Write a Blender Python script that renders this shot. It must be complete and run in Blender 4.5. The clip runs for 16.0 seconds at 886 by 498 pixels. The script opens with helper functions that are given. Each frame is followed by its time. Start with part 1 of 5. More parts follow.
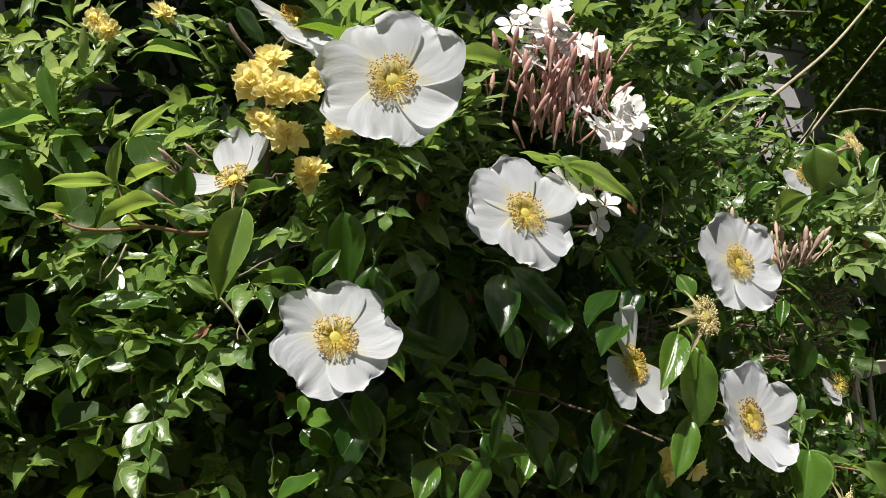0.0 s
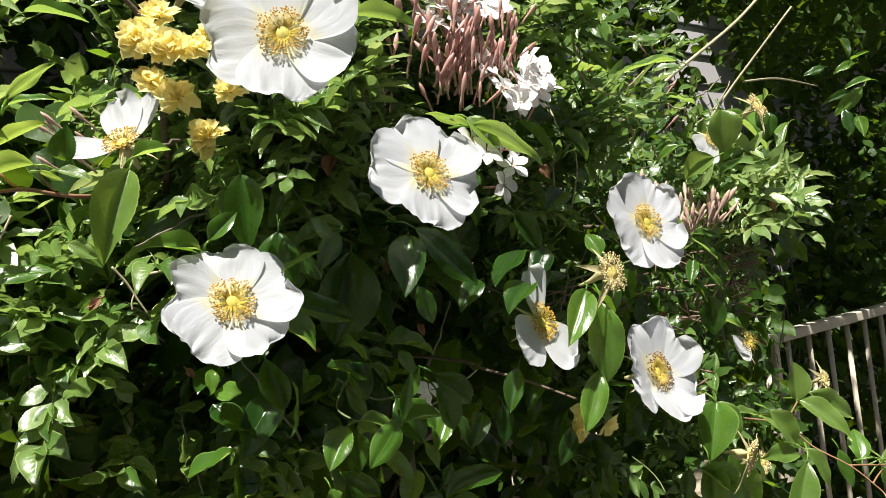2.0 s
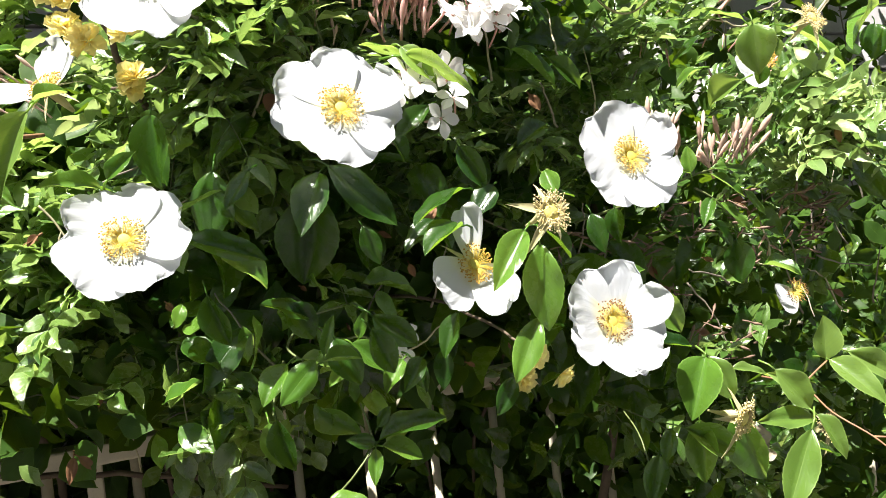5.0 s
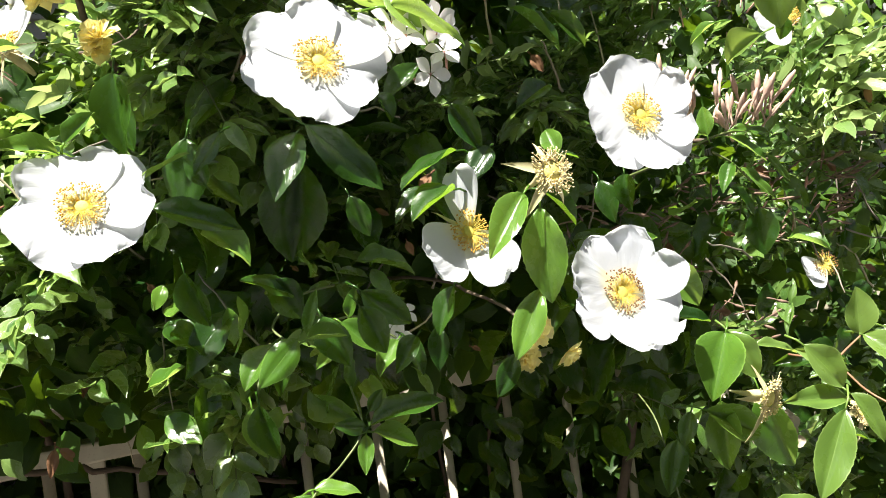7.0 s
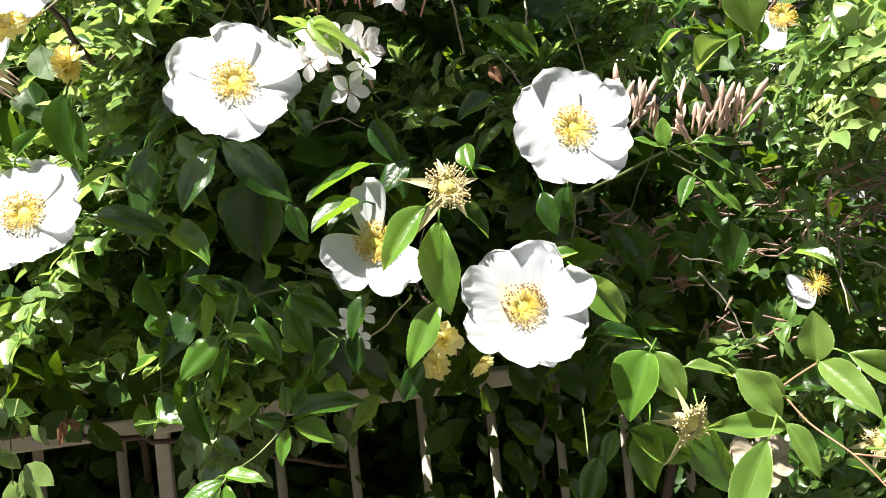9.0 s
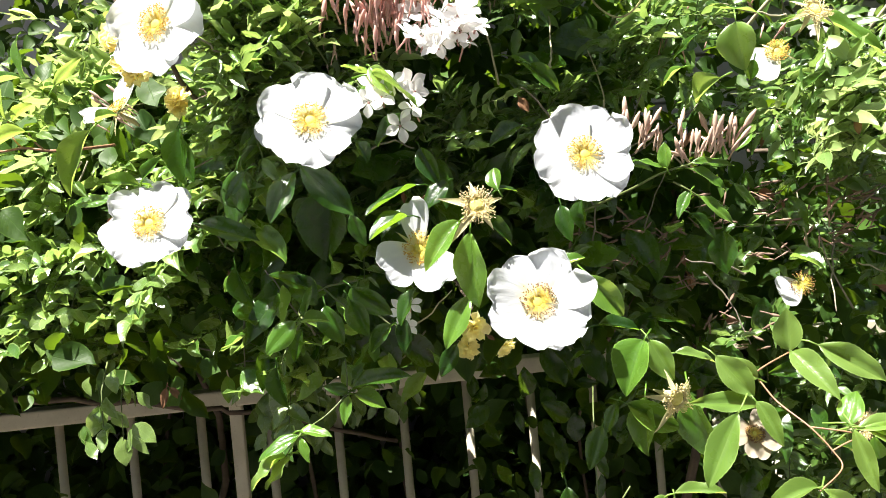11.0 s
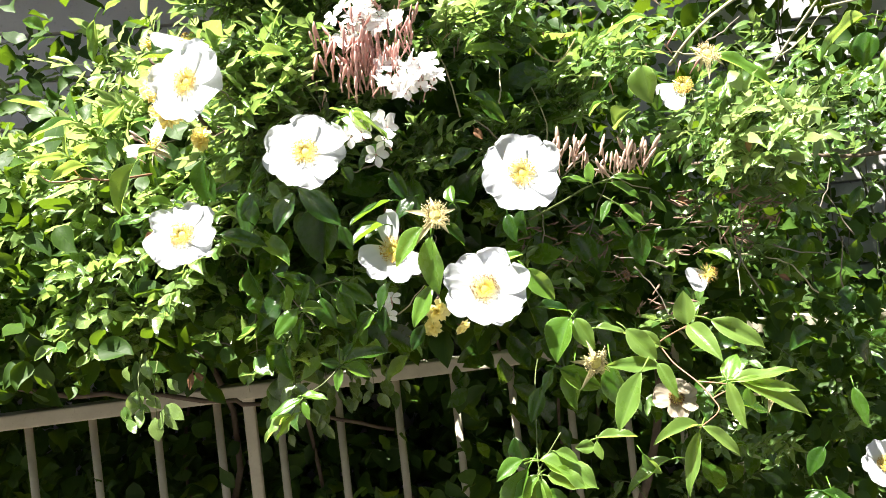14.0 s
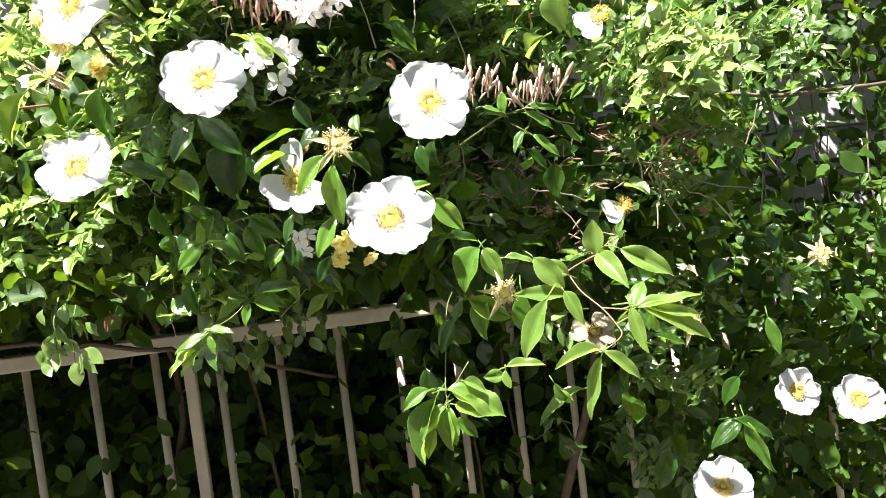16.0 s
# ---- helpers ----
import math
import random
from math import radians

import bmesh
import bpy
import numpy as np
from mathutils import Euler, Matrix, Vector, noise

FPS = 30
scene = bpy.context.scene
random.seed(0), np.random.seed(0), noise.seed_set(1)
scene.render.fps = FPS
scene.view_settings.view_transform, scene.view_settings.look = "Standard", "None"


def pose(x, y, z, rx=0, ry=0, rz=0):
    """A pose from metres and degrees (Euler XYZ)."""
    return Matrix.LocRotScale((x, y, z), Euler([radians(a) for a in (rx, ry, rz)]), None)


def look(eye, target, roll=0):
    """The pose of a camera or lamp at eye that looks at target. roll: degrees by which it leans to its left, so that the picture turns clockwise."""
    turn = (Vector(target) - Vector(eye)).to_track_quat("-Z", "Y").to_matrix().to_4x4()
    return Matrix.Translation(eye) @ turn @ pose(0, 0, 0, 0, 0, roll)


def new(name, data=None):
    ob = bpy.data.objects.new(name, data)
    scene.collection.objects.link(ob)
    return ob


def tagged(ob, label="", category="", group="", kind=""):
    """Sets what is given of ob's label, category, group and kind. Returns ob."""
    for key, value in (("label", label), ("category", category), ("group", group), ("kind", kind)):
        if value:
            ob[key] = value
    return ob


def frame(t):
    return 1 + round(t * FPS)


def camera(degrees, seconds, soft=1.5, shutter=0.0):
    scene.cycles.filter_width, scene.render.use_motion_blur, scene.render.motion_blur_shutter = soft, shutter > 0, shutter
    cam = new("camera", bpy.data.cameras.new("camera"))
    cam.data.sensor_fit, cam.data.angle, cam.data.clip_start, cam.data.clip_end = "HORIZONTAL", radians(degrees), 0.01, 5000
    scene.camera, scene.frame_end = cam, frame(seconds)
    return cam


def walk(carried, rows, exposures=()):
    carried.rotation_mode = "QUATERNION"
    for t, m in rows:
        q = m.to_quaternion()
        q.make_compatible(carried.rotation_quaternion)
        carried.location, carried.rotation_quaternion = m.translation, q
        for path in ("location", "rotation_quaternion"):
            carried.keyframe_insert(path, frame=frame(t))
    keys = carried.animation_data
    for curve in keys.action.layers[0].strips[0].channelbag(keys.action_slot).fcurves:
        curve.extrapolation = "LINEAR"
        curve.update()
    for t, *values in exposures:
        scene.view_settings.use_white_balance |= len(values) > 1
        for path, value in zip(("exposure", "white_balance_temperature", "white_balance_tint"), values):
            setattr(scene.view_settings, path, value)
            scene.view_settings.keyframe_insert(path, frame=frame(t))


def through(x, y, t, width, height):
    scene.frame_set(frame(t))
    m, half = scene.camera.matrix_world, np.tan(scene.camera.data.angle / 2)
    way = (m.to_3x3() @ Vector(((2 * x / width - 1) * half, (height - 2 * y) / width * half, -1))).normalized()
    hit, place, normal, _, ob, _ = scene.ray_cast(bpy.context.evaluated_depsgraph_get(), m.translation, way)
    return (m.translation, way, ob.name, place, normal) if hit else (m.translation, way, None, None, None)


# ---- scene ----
cam = camera(61.9, 16.0, soft=0.9)
METRES, EYE, TURN = 0.9, 1.4, -32.0
ROWS = [
    (0.0, 0.0, 0.0, 0.0, 0.3, 3.66, 4.7),
    (0.5, 0.0088, -0.0051, -0.0088, -1.75, 4.11, 5.44),
    (1.0, 0.0218, -0.0074, -0.0175, -2.07, 3.48, 5.83),
    (1.5, 0.0222, -0.0065, -0.0167, -3.93, 2.02, 5.57),
    (2.0, 0.0253, 0.0082, -0.0213, -4.3, 2.1, 6.57),
    (2.5, 0.063, 0.029, -0.0262, -2.86, 0.61, 7.27),
    (3.0, 0.1067, 0.0404, -0.0257, -0.66, -0.03, 6.65),
    (3.5, 0.1429, 0.0428, -0.0292, 2.12, -0.56, 6.51),
    (4.0, 0.1741, 0.0367, -0.0291, 4.3, -1.23, 6.21),
    (4.5, 0.1996, 0.0345, -0.0324, 6.51, -1.06, 5.96),
    (5.0, 0.2177, 0.0441, -0.0453, 9.0, -0.88, 6.29),
    (7.5, 0.249, 0.114, -0.0715, 10.77, -0.7, 7.11),
    (8.0, 0.3031, 0.1367, -0.0682, 12.62, -0.07, 6.38),
    (8.5, 0.3644, 0.1423, -0.0721, 17.88, 0.59, 5.63),
    (9.0, 0.3969, 0.1218, -0.076, 21.21, -0.26, 5.62),
    (11.5, 0.487, -0.0298, -0.0602, 26.27, -0.75, 5.12),
    (12.0, 0.4731, -0.086, -0.0752, 27.04, -0.27, 5.28),
    (12.5, 0.473, -0.1219, -0.0792, 25.1, -1.12, 5.13),
    (13.0, 0.5255, -0.128, -0.0753, 24.83, -1.21, 3.95),
    (13.5, 0.5792, -0.1514, -0.0743, 25.99, -0.55, 4.3),
    (14.0, 0.5919, -0.1524, -0.0792, 25.96, 0.31, 6.36),
    (14.5, 0.6102, -0.1433, -0.0853, 26.53, 0.98, 7.11),
    (15.0, 0.6179, -0.1381, -0.1075, 26.48, 1.32, 6.91),
    (15.5, 0.6297, -0.1266, -0.1195, 25.44, -1.14, 6.75),
    (16.0, 0.653, -0.109, -0.1264, 23.81, -2.89, 6.88),
]
EXPOSURES = [(0.0, 0.66), (1.0, 0.78), (1.5, 1.03), (2.0, 1.14), (2.5, 1.56), (3.5, 1.92), (9.0, 2.03), (11.5, 2.24), (16.0, 2.52)]
walk(cam, [(t, pose(0, 0, EYE, 0, 0, TURN) @ pose(METRES * x, METRES * y, METRES * z, 90 + pitch, roll, yaw))
           for t, x, y, z, yaw, pitch, roll in ROWS], EXPOSURES)

# ---- light ----
TO_SUN = Vector((-0.32, -0.25, 0.91)).normalized()
world = bpy.data.worlds.new("sky")
scene.world = world
world.use_nodes = True
sky = world.node_tree.nodes.new("ShaderNodeTexSky")
sky.sky_type, sky.sun_disc = "NISHITA", False
sky.sun_elevation = math.asin(TO_SUN.z)
sky.sun_rotation = math.atan2(TO_SUN.x, TO_SUN.y)
background = world.node_tree.nodes["Background"]
haze = world.node_tree.nodes.new("ShaderNodeHueSaturation")
haze.inputs["Saturation"].default_value = 0.5
world.node_tree.links.new(sky.outputs[0], haze.inputs["Color"])
world.node_tree.links.new(haze.outputs[0], background.inputs[0])
background.inputs[1].default_value = 0.032
sun = new("sun", bpy.data.lights.new("sun", "SUN"))
sun.data.energy, sun.data.angle, sun.data.color = 5.0, radians(0.53), (1.0, 0.95, 0.86)
sun.matrix_world = look(TO_SUN * 10, (0, 0, 0))


# ---- materials ----
class Nodes:
    """A small writer of node materials."""

    def __init__(self, name):
        self.mat = bpy.data.materials.new(name)
        self.mat.use_nodes = True
        self.tree = self.mat.node_tree
        self.tree.nodes.clear()
        self.out = self.add("ShaderNodeOutputMaterial")

    def add(self, kind, **sets):
        node = self.tree.nodes.new(kind)
        for key, value in sets.items():
            if key in ("data_type", "blend_type", "operation", "noise_dimensions", "wave_type", "bands_direction", "feature", "use_clamp"):
                setattr(node, key, value)
        return node

    def link(self, a, b):
        self.tree.links.new(a, b)

    def feed(self, value, socket):
        if isinstance(value, bpy.types.NodeSocket):
            self.link(value, socket)
        else:
            socket.default_value = value

    def math(self, op, a, b=0.0, c=0.0):
        n = self.add("ShaderNodeMath", operation=op)
        self.feed(a, n.inputs[0])
        self.feed(b, n.inputs[1])
        self.feed(c, n.inputs[2])
        return n.outputs[0]

    def noise(self, scale, detail=3.0, coords=None, rough=0.55):
        n = self.add("ShaderNodeTexNoise")
        n.inputs["Scale"].default_value, n.inputs["Detail"].default_value, n.inputs["Roughness"].default_value = scale, detail, rough
        if coords is not None:
            self.link(coords, n.inputs["Vector"])
        return n.outputs["Fac"]

    def mix(self, fac, a, b, blend="MIX"):
        n = self.add("ShaderNodeMix", data_type="RGBA", blend_type=blend)
        self.feed(fac, n.inputs[0])
        self.feed(a, n.inputs[6])
        self.feed(b, n.inputs[7])
        return n.outputs[2]

    def span(self, value, lo, hi, to_lo=0.0, to_hi=1.0):
        n = self.add("ShaderNodeMapRange")
        self.feed(value, n.inputs[0])
        for i, v in enumerate((lo, hi, to_lo, to_hi)):
            n.inputs[i + 1].default_value = v
        return n.outputs[0]

    def place(self):
        return self.add("ShaderNodeTexCoord").outputs["Object"]

    def world_place(self):
        return self.add("ShaderNodeNewGeometry").outputs["Position"]

    def uv(self):
        n = self.add("ShaderNodeSeparateXYZ")
        self.link(self.add("ShaderNodeTexCoord").outputs["UV"], n.inputs[0])
        return n.outputs[0], n.outputs[1]

    def chance(self):
        """A number for each piece, whether it is an object or an island of a joined mesh."""
        a = self.add("ShaderNodeNewGeometry").outputs["Random Per Island"]
        b = self.add("ShaderNodeObjectInfo").outputs["Random"]
        return self.math("FRACT", self.math("ADD", a, b))

    def bump(self, height, strength, distance):
        n = self.add("ShaderNodeBump")
        n.inputs["Strength"].default_value, n.inputs["Distance"].default_value = strength, distance
        self.link(height, n.inputs["Height"])
        return n.outputs["Normal"]

    def surface(self, color, rough=0.5, normal=None, metal=0.0, specular=0.5, glow=None, through=0.0, through_color=None):
        p = self.add("ShaderNodeBsdfPrincipled")
        self.feed(color, p.inputs["Base Color"])
        self.feed(rough, p.inputs["Roughness"])
        self.feed(metal, p.inputs["Metallic"])
        self.feed(specular, p.inputs["Specular IOR Level"])
        if normal is not None:
            self.link(normal, p.inputs["Normal"])
        if not through:
            self.link(p.outputs[0], self.out.inputs[0])
            return self.mat
        t = self.add("ShaderNodeBsdfTranslucent")
        self.feed(through_color if through_color is not None else color, t.inputs[0])
        m = self.add("ShaderNodeMixShader")
        self.feed(through, m.inputs[0])
        self.link(p.outputs[0], m.inputs[1])
        self.link(t.outputs[0], m.inputs[2])
        self.link(m.outputs[0], self.out.inputs[0])
        return self.mat


def leaf_material(name, dark, light, lit, rough, through, vein=0.28, gloss=0.7):
    n = Nodes(name)
    u, v = n.uv()
    pick = n.chance()
    place = n.world_place()
    mottle = n.noise(90.0, 3.0, place)
    base = n.mix(pick, (*dark, 1), (*light, 1))
    base = n.mix(n.span(mottle, 0.35, 0.7, 0.0, 0.35), base, (*[0.6 * c for c in dark], 1))
    side = n.math("ABSOLUTE", n.math("SUBTRACT", u, 0.5))
    rib = n.span(side, 0.0, 0.022, 1.0, 0.0)
    veins = n.math("PINGPONG", n.math("ADD", n.math("MULTIPLY", v, 9.0), n.math("MULTIPLY", side, -7.0)), 0.5)
    fine = n.span(veins, 0.0, 0.12, 1.0, 0.0)
    base = n.mix(n.math("MULTIPLY", rib, vein), base, (light[0] * 2.0, light[1] * 1.8, light[2] * 2.2, 1))
    base = n.mix(n.math("MULTIPLY", fine, vein * 0.25), base, (light[0] * 1.6, light[1] * 1.5, light[2] * 1.6, 1))
    rim = n.span(side, 0.455, 0.49, 0.0, 0.55)
    base = n.mix(rim, base, (light[0] * 2.2, light[1] * 1.9, light[2] * 2.5, 1))
    spot = n.span(n.noise(260.0, 2.0, place), 0.70, 0.76, 0.0, 0.6)
    base = n.mix(n.math("MULTIPLY", spot, n.span(pick, 0.6, 1.0, 0.0, 1.0)), base, (0.16, 0.09, 0.03, 1))
    relief = n.math("ADD", n.math("ADD", n.math("MULTIPLY", rib, -0.5), n.math("MULTIPLY", fine, -0.12)), n.math("MULTIPLY", mottle, 0.6))
    normal = n.bump(relief, 0.3, 0.002)
    glow = n.mix(pick, (*lit, 1), (lit[0] * 1.2, lit[1] * 1.1, lit[2], 1))
    glow = n.mix(n.math("MULTIPLY", fine, 0.3), glow, (lit[0] * 0.6, lit[1] * 0.7, lit[2], 1))
    return n.surface(base, n.span(mottle, 0.3, 0.7, rough - 0.06, rough + 0.12), normal, specular=gloss, through=through, through_color=glow)


ROSE_LEAF = leaf_material("glossy rose leaf", (0.010, 0.036, 0.006), (0.030, 0.082, 0.010), (0.24, 0.44, 0.03), 0.24, 0.32, gloss=0.55)
YOUNG_LEAF = leaf_material("young rose leaf", (0.040, 0.115, 0.012), (0.105, 0.215, 0.030), (0.40, 0.60, 0.11), 0.22, 0.38, gloss=0.65)
PALE_LEAF = leaf_material("pale young leaf", (0.085, 0.165, 0.035), (0.205, 0.300, 0.095), (0.48, 0.64, 0.20), 0.32, 0.36, 0.4, 0.9)
LIME_LEAF = leaf_material("lime young leaf", (0.085, 0.175, 0.030), (0.165, 0.270, 0.060), (0.44, 0.62, 0.10), 0.30, 0.46, 0.4, 0.8)
VINE_LEAF = leaf_material("jasmine leaf", (0.024, 0.074, 0.010), (0.110, 0.195, 0.042), (0.34, 0.52, 0.12), 0.26, 0.29, 0.25, 0.9)
YOUNG_VINE = leaf_material("young jasmine leaf", (0.12, 0.21, 0.055), (0.25, 0.34, 0.12), (0.48, 0.62, 0.22), 0.32, 0.34, 0.25)
SHRUB_LEAF = leaf_material("shrub leaf", (0.034, 0.100, 0.012), (0.205, 0.305, 0.085), (0.38, 0.57, 0.13), 0.25, 0.34, 0.25, 1.0)
# Darker copy of the leaf colours; shade inside the hedge is put into it
SHADE_LEAF = leaf_material("shade darkened leaf", (0.018, 0.050, 0.007), (0.046, 0.100, 0.012), (0.16, 0.28, 0.012), 0.50, 0.28, 0.3, 0.25)


def petal_material(name, color, root, through, rough=0.55):
    n = Nodes(name)
    u, v = n.uv()
    place = n.place()
    crease = n.add("ShaderNodeTexNoise")
    crease.inputs["Scale"].default_value, crease.inputs["Detail"].default_value = 1.0, 3.0
    stretch = n.add("ShaderNodeCombineXYZ")
    n.link(n.math("MULTIPLY", u, 26.0), stretch.inputs[0])
    n.link(n.math("MULTIPLY", v, 3.0), stretch.inputs[1])
    n.link(n.math("MULTIPLY", n.chance(), 40.0), stretch.inputs[2])
    n.link(stretch.outputs[0], crease.inputs["Vector"])
    base = n.mix(n.span(v, 0.08, 0.36, 1.0, 0.0), (*color, 1), (*root, 1))
    base = n.mix(n.span(n.noise(120.0, 3.0, place), 0.45, 0.75, 0.0, 0.10), base, (color[0] * 0.9, color[1] * 0.82, color[2] * 0.62, 1))
    normal = n.bump(crease.outputs["Fac"], 0.22, 0.0014)
    return n.surface(base, rough, normal, specular=0.3, through=through, through_color=(color[0], color[1] * 0.99, color[2] * 0.95, 1))


PETAL = petal_material("white rose petal", (0.73, 0.755, 0.81), (0.84, 0.79, 0.42), 0.52)
WILTED = petal_material("wilted cream petal", (0.36, 0.31, 0.24), (0.30, 0.21, 0.10), 0.3)
JASMINE = petal_material("white jasmine petal", (0.90, 0.89, 0.89), (0.88, 0.86, 0.80), 0.34)
YELLOW = petal_material("pale yellow petal", (0.98, 0.90, 0.46), (0.97, 0.68, 0.09), 0.50)


def plain_material(name, a, b, rough, scale=60.0, relief=0.3, depth=0.001, specular=0.4, through=0.0):
    n = Nodes(name)
    place = n.world_place()
    grain = n.noise(scale, 4.0, place)
    base = n.mix(n.span(grain, 0.3, 0.7), (*a, 1), (*b, 1))
    base = n.mix(n.math("MULTIPLY", n.chance(), 0.35), base, (b[0] * 0.7, b[1] * 0.7, b[2] * 0.7, 1))
    normal = n.bump(n.noise(scale * 4, 3.0, place), relief, depth)
    return n.surface(base, n.span(grain, 0.3, 0.7, rough - 0.08, rough + 0.08), normal, specular=specular, through=through)


BUD = plain_material("pink jasmine bud", (0.60, 0.31, 0.27), (0.78, 0.54, 0.48), 0.5, 220.0, 0.1, 0.0003, through=0.35)
PALE_BUD = plain_material("pale jasmine bud", (0.48, 0.30, 0.24), (0.66, 0.50, 0.40), 0.5, 220.0, 0.1, 0.0003, through=0.2)
FILAMENT = plain_material("yellow filament", (0.88, 0.70, 0.12), (0.92, 0.80, 0.26), 0.5, 300.0, 0.0, 0.0003, through=0.5)
ANTHER = plain_material("golden brown anther", (0.40, 0.22, 0.03), (0.66, 0.42, 0.08), 0.6, 500.0, 0.1, 0.0003)
OLD_ANTHER = plain_material("dried brown anther", (0.12, 0.055, 0.02), (0.24, 0.12, 0.035), 0.7, 500.0, 0.1, 0.0003)
DRY_FILAMENT = plain_material("cream filament", (0.82, 0.68, 0.32), (0.90, 0.82, 0.52), 0.6, 300.0, 0.0, 0.0003, through=0.35)
DRY_ANTHER = plain_material("straw anther", (0.66, 0.52, 0.22), (0.80, 0.68, 0.38), 0.7, 500.0, 0.1, 0.0003)
PISTIL = plain_material("yellow green flower centre", (0.44, 0.38, 0.06), (0.56, 0.49, 0.11), 0.6, 500.0, 0.4, 0.0006)
DISC = plain_material("pale spent flower disc", (0.58, 0.50, 0.10), (0.72, 0.64, 0.22), 0.7, 400.0, 0.5, 0.0008)
DRY_BUD = plain_material("dry brown bud", (0.12, 0.075, 0.055), (0.26, 0.17, 0.125), 0.7, 220.0, 0.2, 0.0003, through=0.1)
SEPAL = plain_material("pale green sepal", (0.45, 0.42, 0.20), (0.66, 0.60, 0.36), 0.5, 150.0, 0.2, 0.0004, through=0.3)
RED_STEM = plain_material("reddish young stem", (0.20, 0.10, 0.06), (0.32, 0.18, 0.10), 0.45, 120.0, 0.2, 0.0004)
GREEN_STEM = plain_material("green stem", (0.06, 0.09, 0.025), (0.14, 0.17, 0.06), 0.5, 90.0, 0.2, 0.0004)
PALE_STEM = plain_material("pale dry cane", (0.30, 0.27, 0.17), (0.46, 0.42, 0.28), 0.6, 90.0, 0.3, 0.0006)
DRY_STEM = plain_material("grey brown twig", (0.13, 0.11, 0.085), (0.26, 0.23, 0.18), 0.8, 60.0, 0.5, 0.001)
BARK = plain_material("brown bark", (0.07, 0.05, 0.035), (0.15, 0.11, 0.08), 0.8, 50.0, 0.6, 0.002)
DRY_LEAF = plain_material("dry brown leaf", (0.16, 0.075, 0.035), (0.27, 0.14, 0.07), 0.7, 70.0, 0.4, 0.001, through=0.2)


def paint_material(name, color, wear, rough, scale):
    n = Nodes(name)
    place = n.world_place()
    dirt = n.noise(scale, 5.0, place, 0.65)
    fine = n.noise(scale * 14, 3.0, place)
    base = n.mix(n.span(dirt, 0.42, 0.75, 0.0, 0.7), (*color, 1), (*wear, 1))
    base = n.mix(n.span(fine, 0.6, 0.75, 0.0, 0.4), base, (wear[0] * 0.7, wear[1] * 0.65, wear[2] * 0.55, 1))
    normal = n.bump(n.math("ADD", dirt, n.math("MULTIPLY", fine, 0.4)), 0.25, 0.001)
    return n.surface(base, n.span(dirt, 0.3, 0.8, rough, rough + 0.25), normal)


CREAM = paint_material("weathered cream paint", (0.56, 0.51, 0.40), (0.38, 0.33, 0.25), 0.45, 14.0)
SIDING = paint_material("pale grey painted board", (0.50, 0.49, 0.51), (0.36, 0.35, 0.37), 0.55, 5.0)
SOIL = plain_material("dark soil", (0.05, 0.038, 0.026), (0.11, 0.085, 0.06), 0.95, 12.0, 0.8, 0.01)
PAVING = plain_material("worn dark paving", (0.075, 0.074, 0.072), (0.12, 0.118, 0.112), 0.9, 6.0, 0.4, 0.003)


# ---- meshes ----
rng = np.random.default_rng(7)


def mesh(name, verts, faces, material, uvs=None, smooth=True):
    """A mesh from arrays of corners and faces; uvs by corner."""
    me = bpy.data.meshes.new(name)
    me.from_pydata([tuple(v) for v in verts], [], [tuple(int(i) for i in f) for f in faces])
    if uvs is not None:
        layer = me.uv_layers.new(name="uv")
        index = np.empty(len(me.loops), dtype=np.int32)
        me.loops.foreach_get("vertex_index", index)
        layer.data.foreach_set("uv", np.asarray(uvs, dtype=np.float32)[index].ravel())
    me.polygons.foreach_set("use_smooth", [smooth] * len(me.polygons))
    me.materials.append(material)
    me.update()
    return me


def part(name, me, parent, label="", kind=""):
    ob = new(name, me)
    ob.parent = parent
    ob.matrix_parent_inverse = parent.matrix_world.inverted()
    return tagged(ob, label=label, kind=kind)


def thing(name, at, label, category, group="", kind=""):
    ob = new(name)
    ob.location = at
    ob.empty_display_size = 0.05
    bpy.context.view_layer.update()
    return tagged(ob, label, category, group, kind)


def tube(points, r0, r1, sides=6, bulge=None):
    """Corners and faces of a tapered tube through the points, closed at both ends."""
    pts = [Vector(p) for p in points]
    verts, faces = [], []
    for i, p in enumerate(pts):
        way = (pts[min(i + 1, len(pts) - 1)] - pts[max(i - 1, 0)]).normalized()
        a = way.orthogonal().normalized() if i == 0 else (a - way * a.dot(way)).normalized()
        b = way.cross(a)
        f = i / (len(pts) - 1)
        r = (r0 + (r1 - r0) * f) * (bulge(f) if bulge else 1.0)
        for k in range(sides):
            t = 2 * math.pi * k / sides
            verts.append(p + (a * math.cos(t) + b * math.sin(t)) * r)
        if i:
            o = (i - 1) * sides
            for k in range(sides):
                j = (k + 1) % sides
                faces.append((o + k, o + j, o + sides + j, o + sides + k))
    faces.append(tuple(reversed(range(sides))))
    faces.append(tuple(range(len(verts) - sides, len(verts))))
    return verts, faces


def bend(points, steps=5, wobble=0.0):
    """A smooth line through the points."""
    pts = [Vector(p) for p in points]
    out = []
    for i in range(len(pts) - 1):
        p0, p1, p2, p3 = pts[max(i - 1, 0)], pts[i], pts[i + 1], pts[min(i + 2, len(pts) - 1)]
        for k in range(steps):
            t = k / steps
            q = 0.5 * ((2 * p1) + (p2 - p0) * t + (2 * p0 - 5 * p1 + 4 * p2 - p3) * t * t + (3 * p1 - p0 - 3 * p2 + p3) * t ** 3)
            out.append(q + Vector(rng.normal(0, 1, 3)) * wobble)
    out.append(pts[-1])
    return out


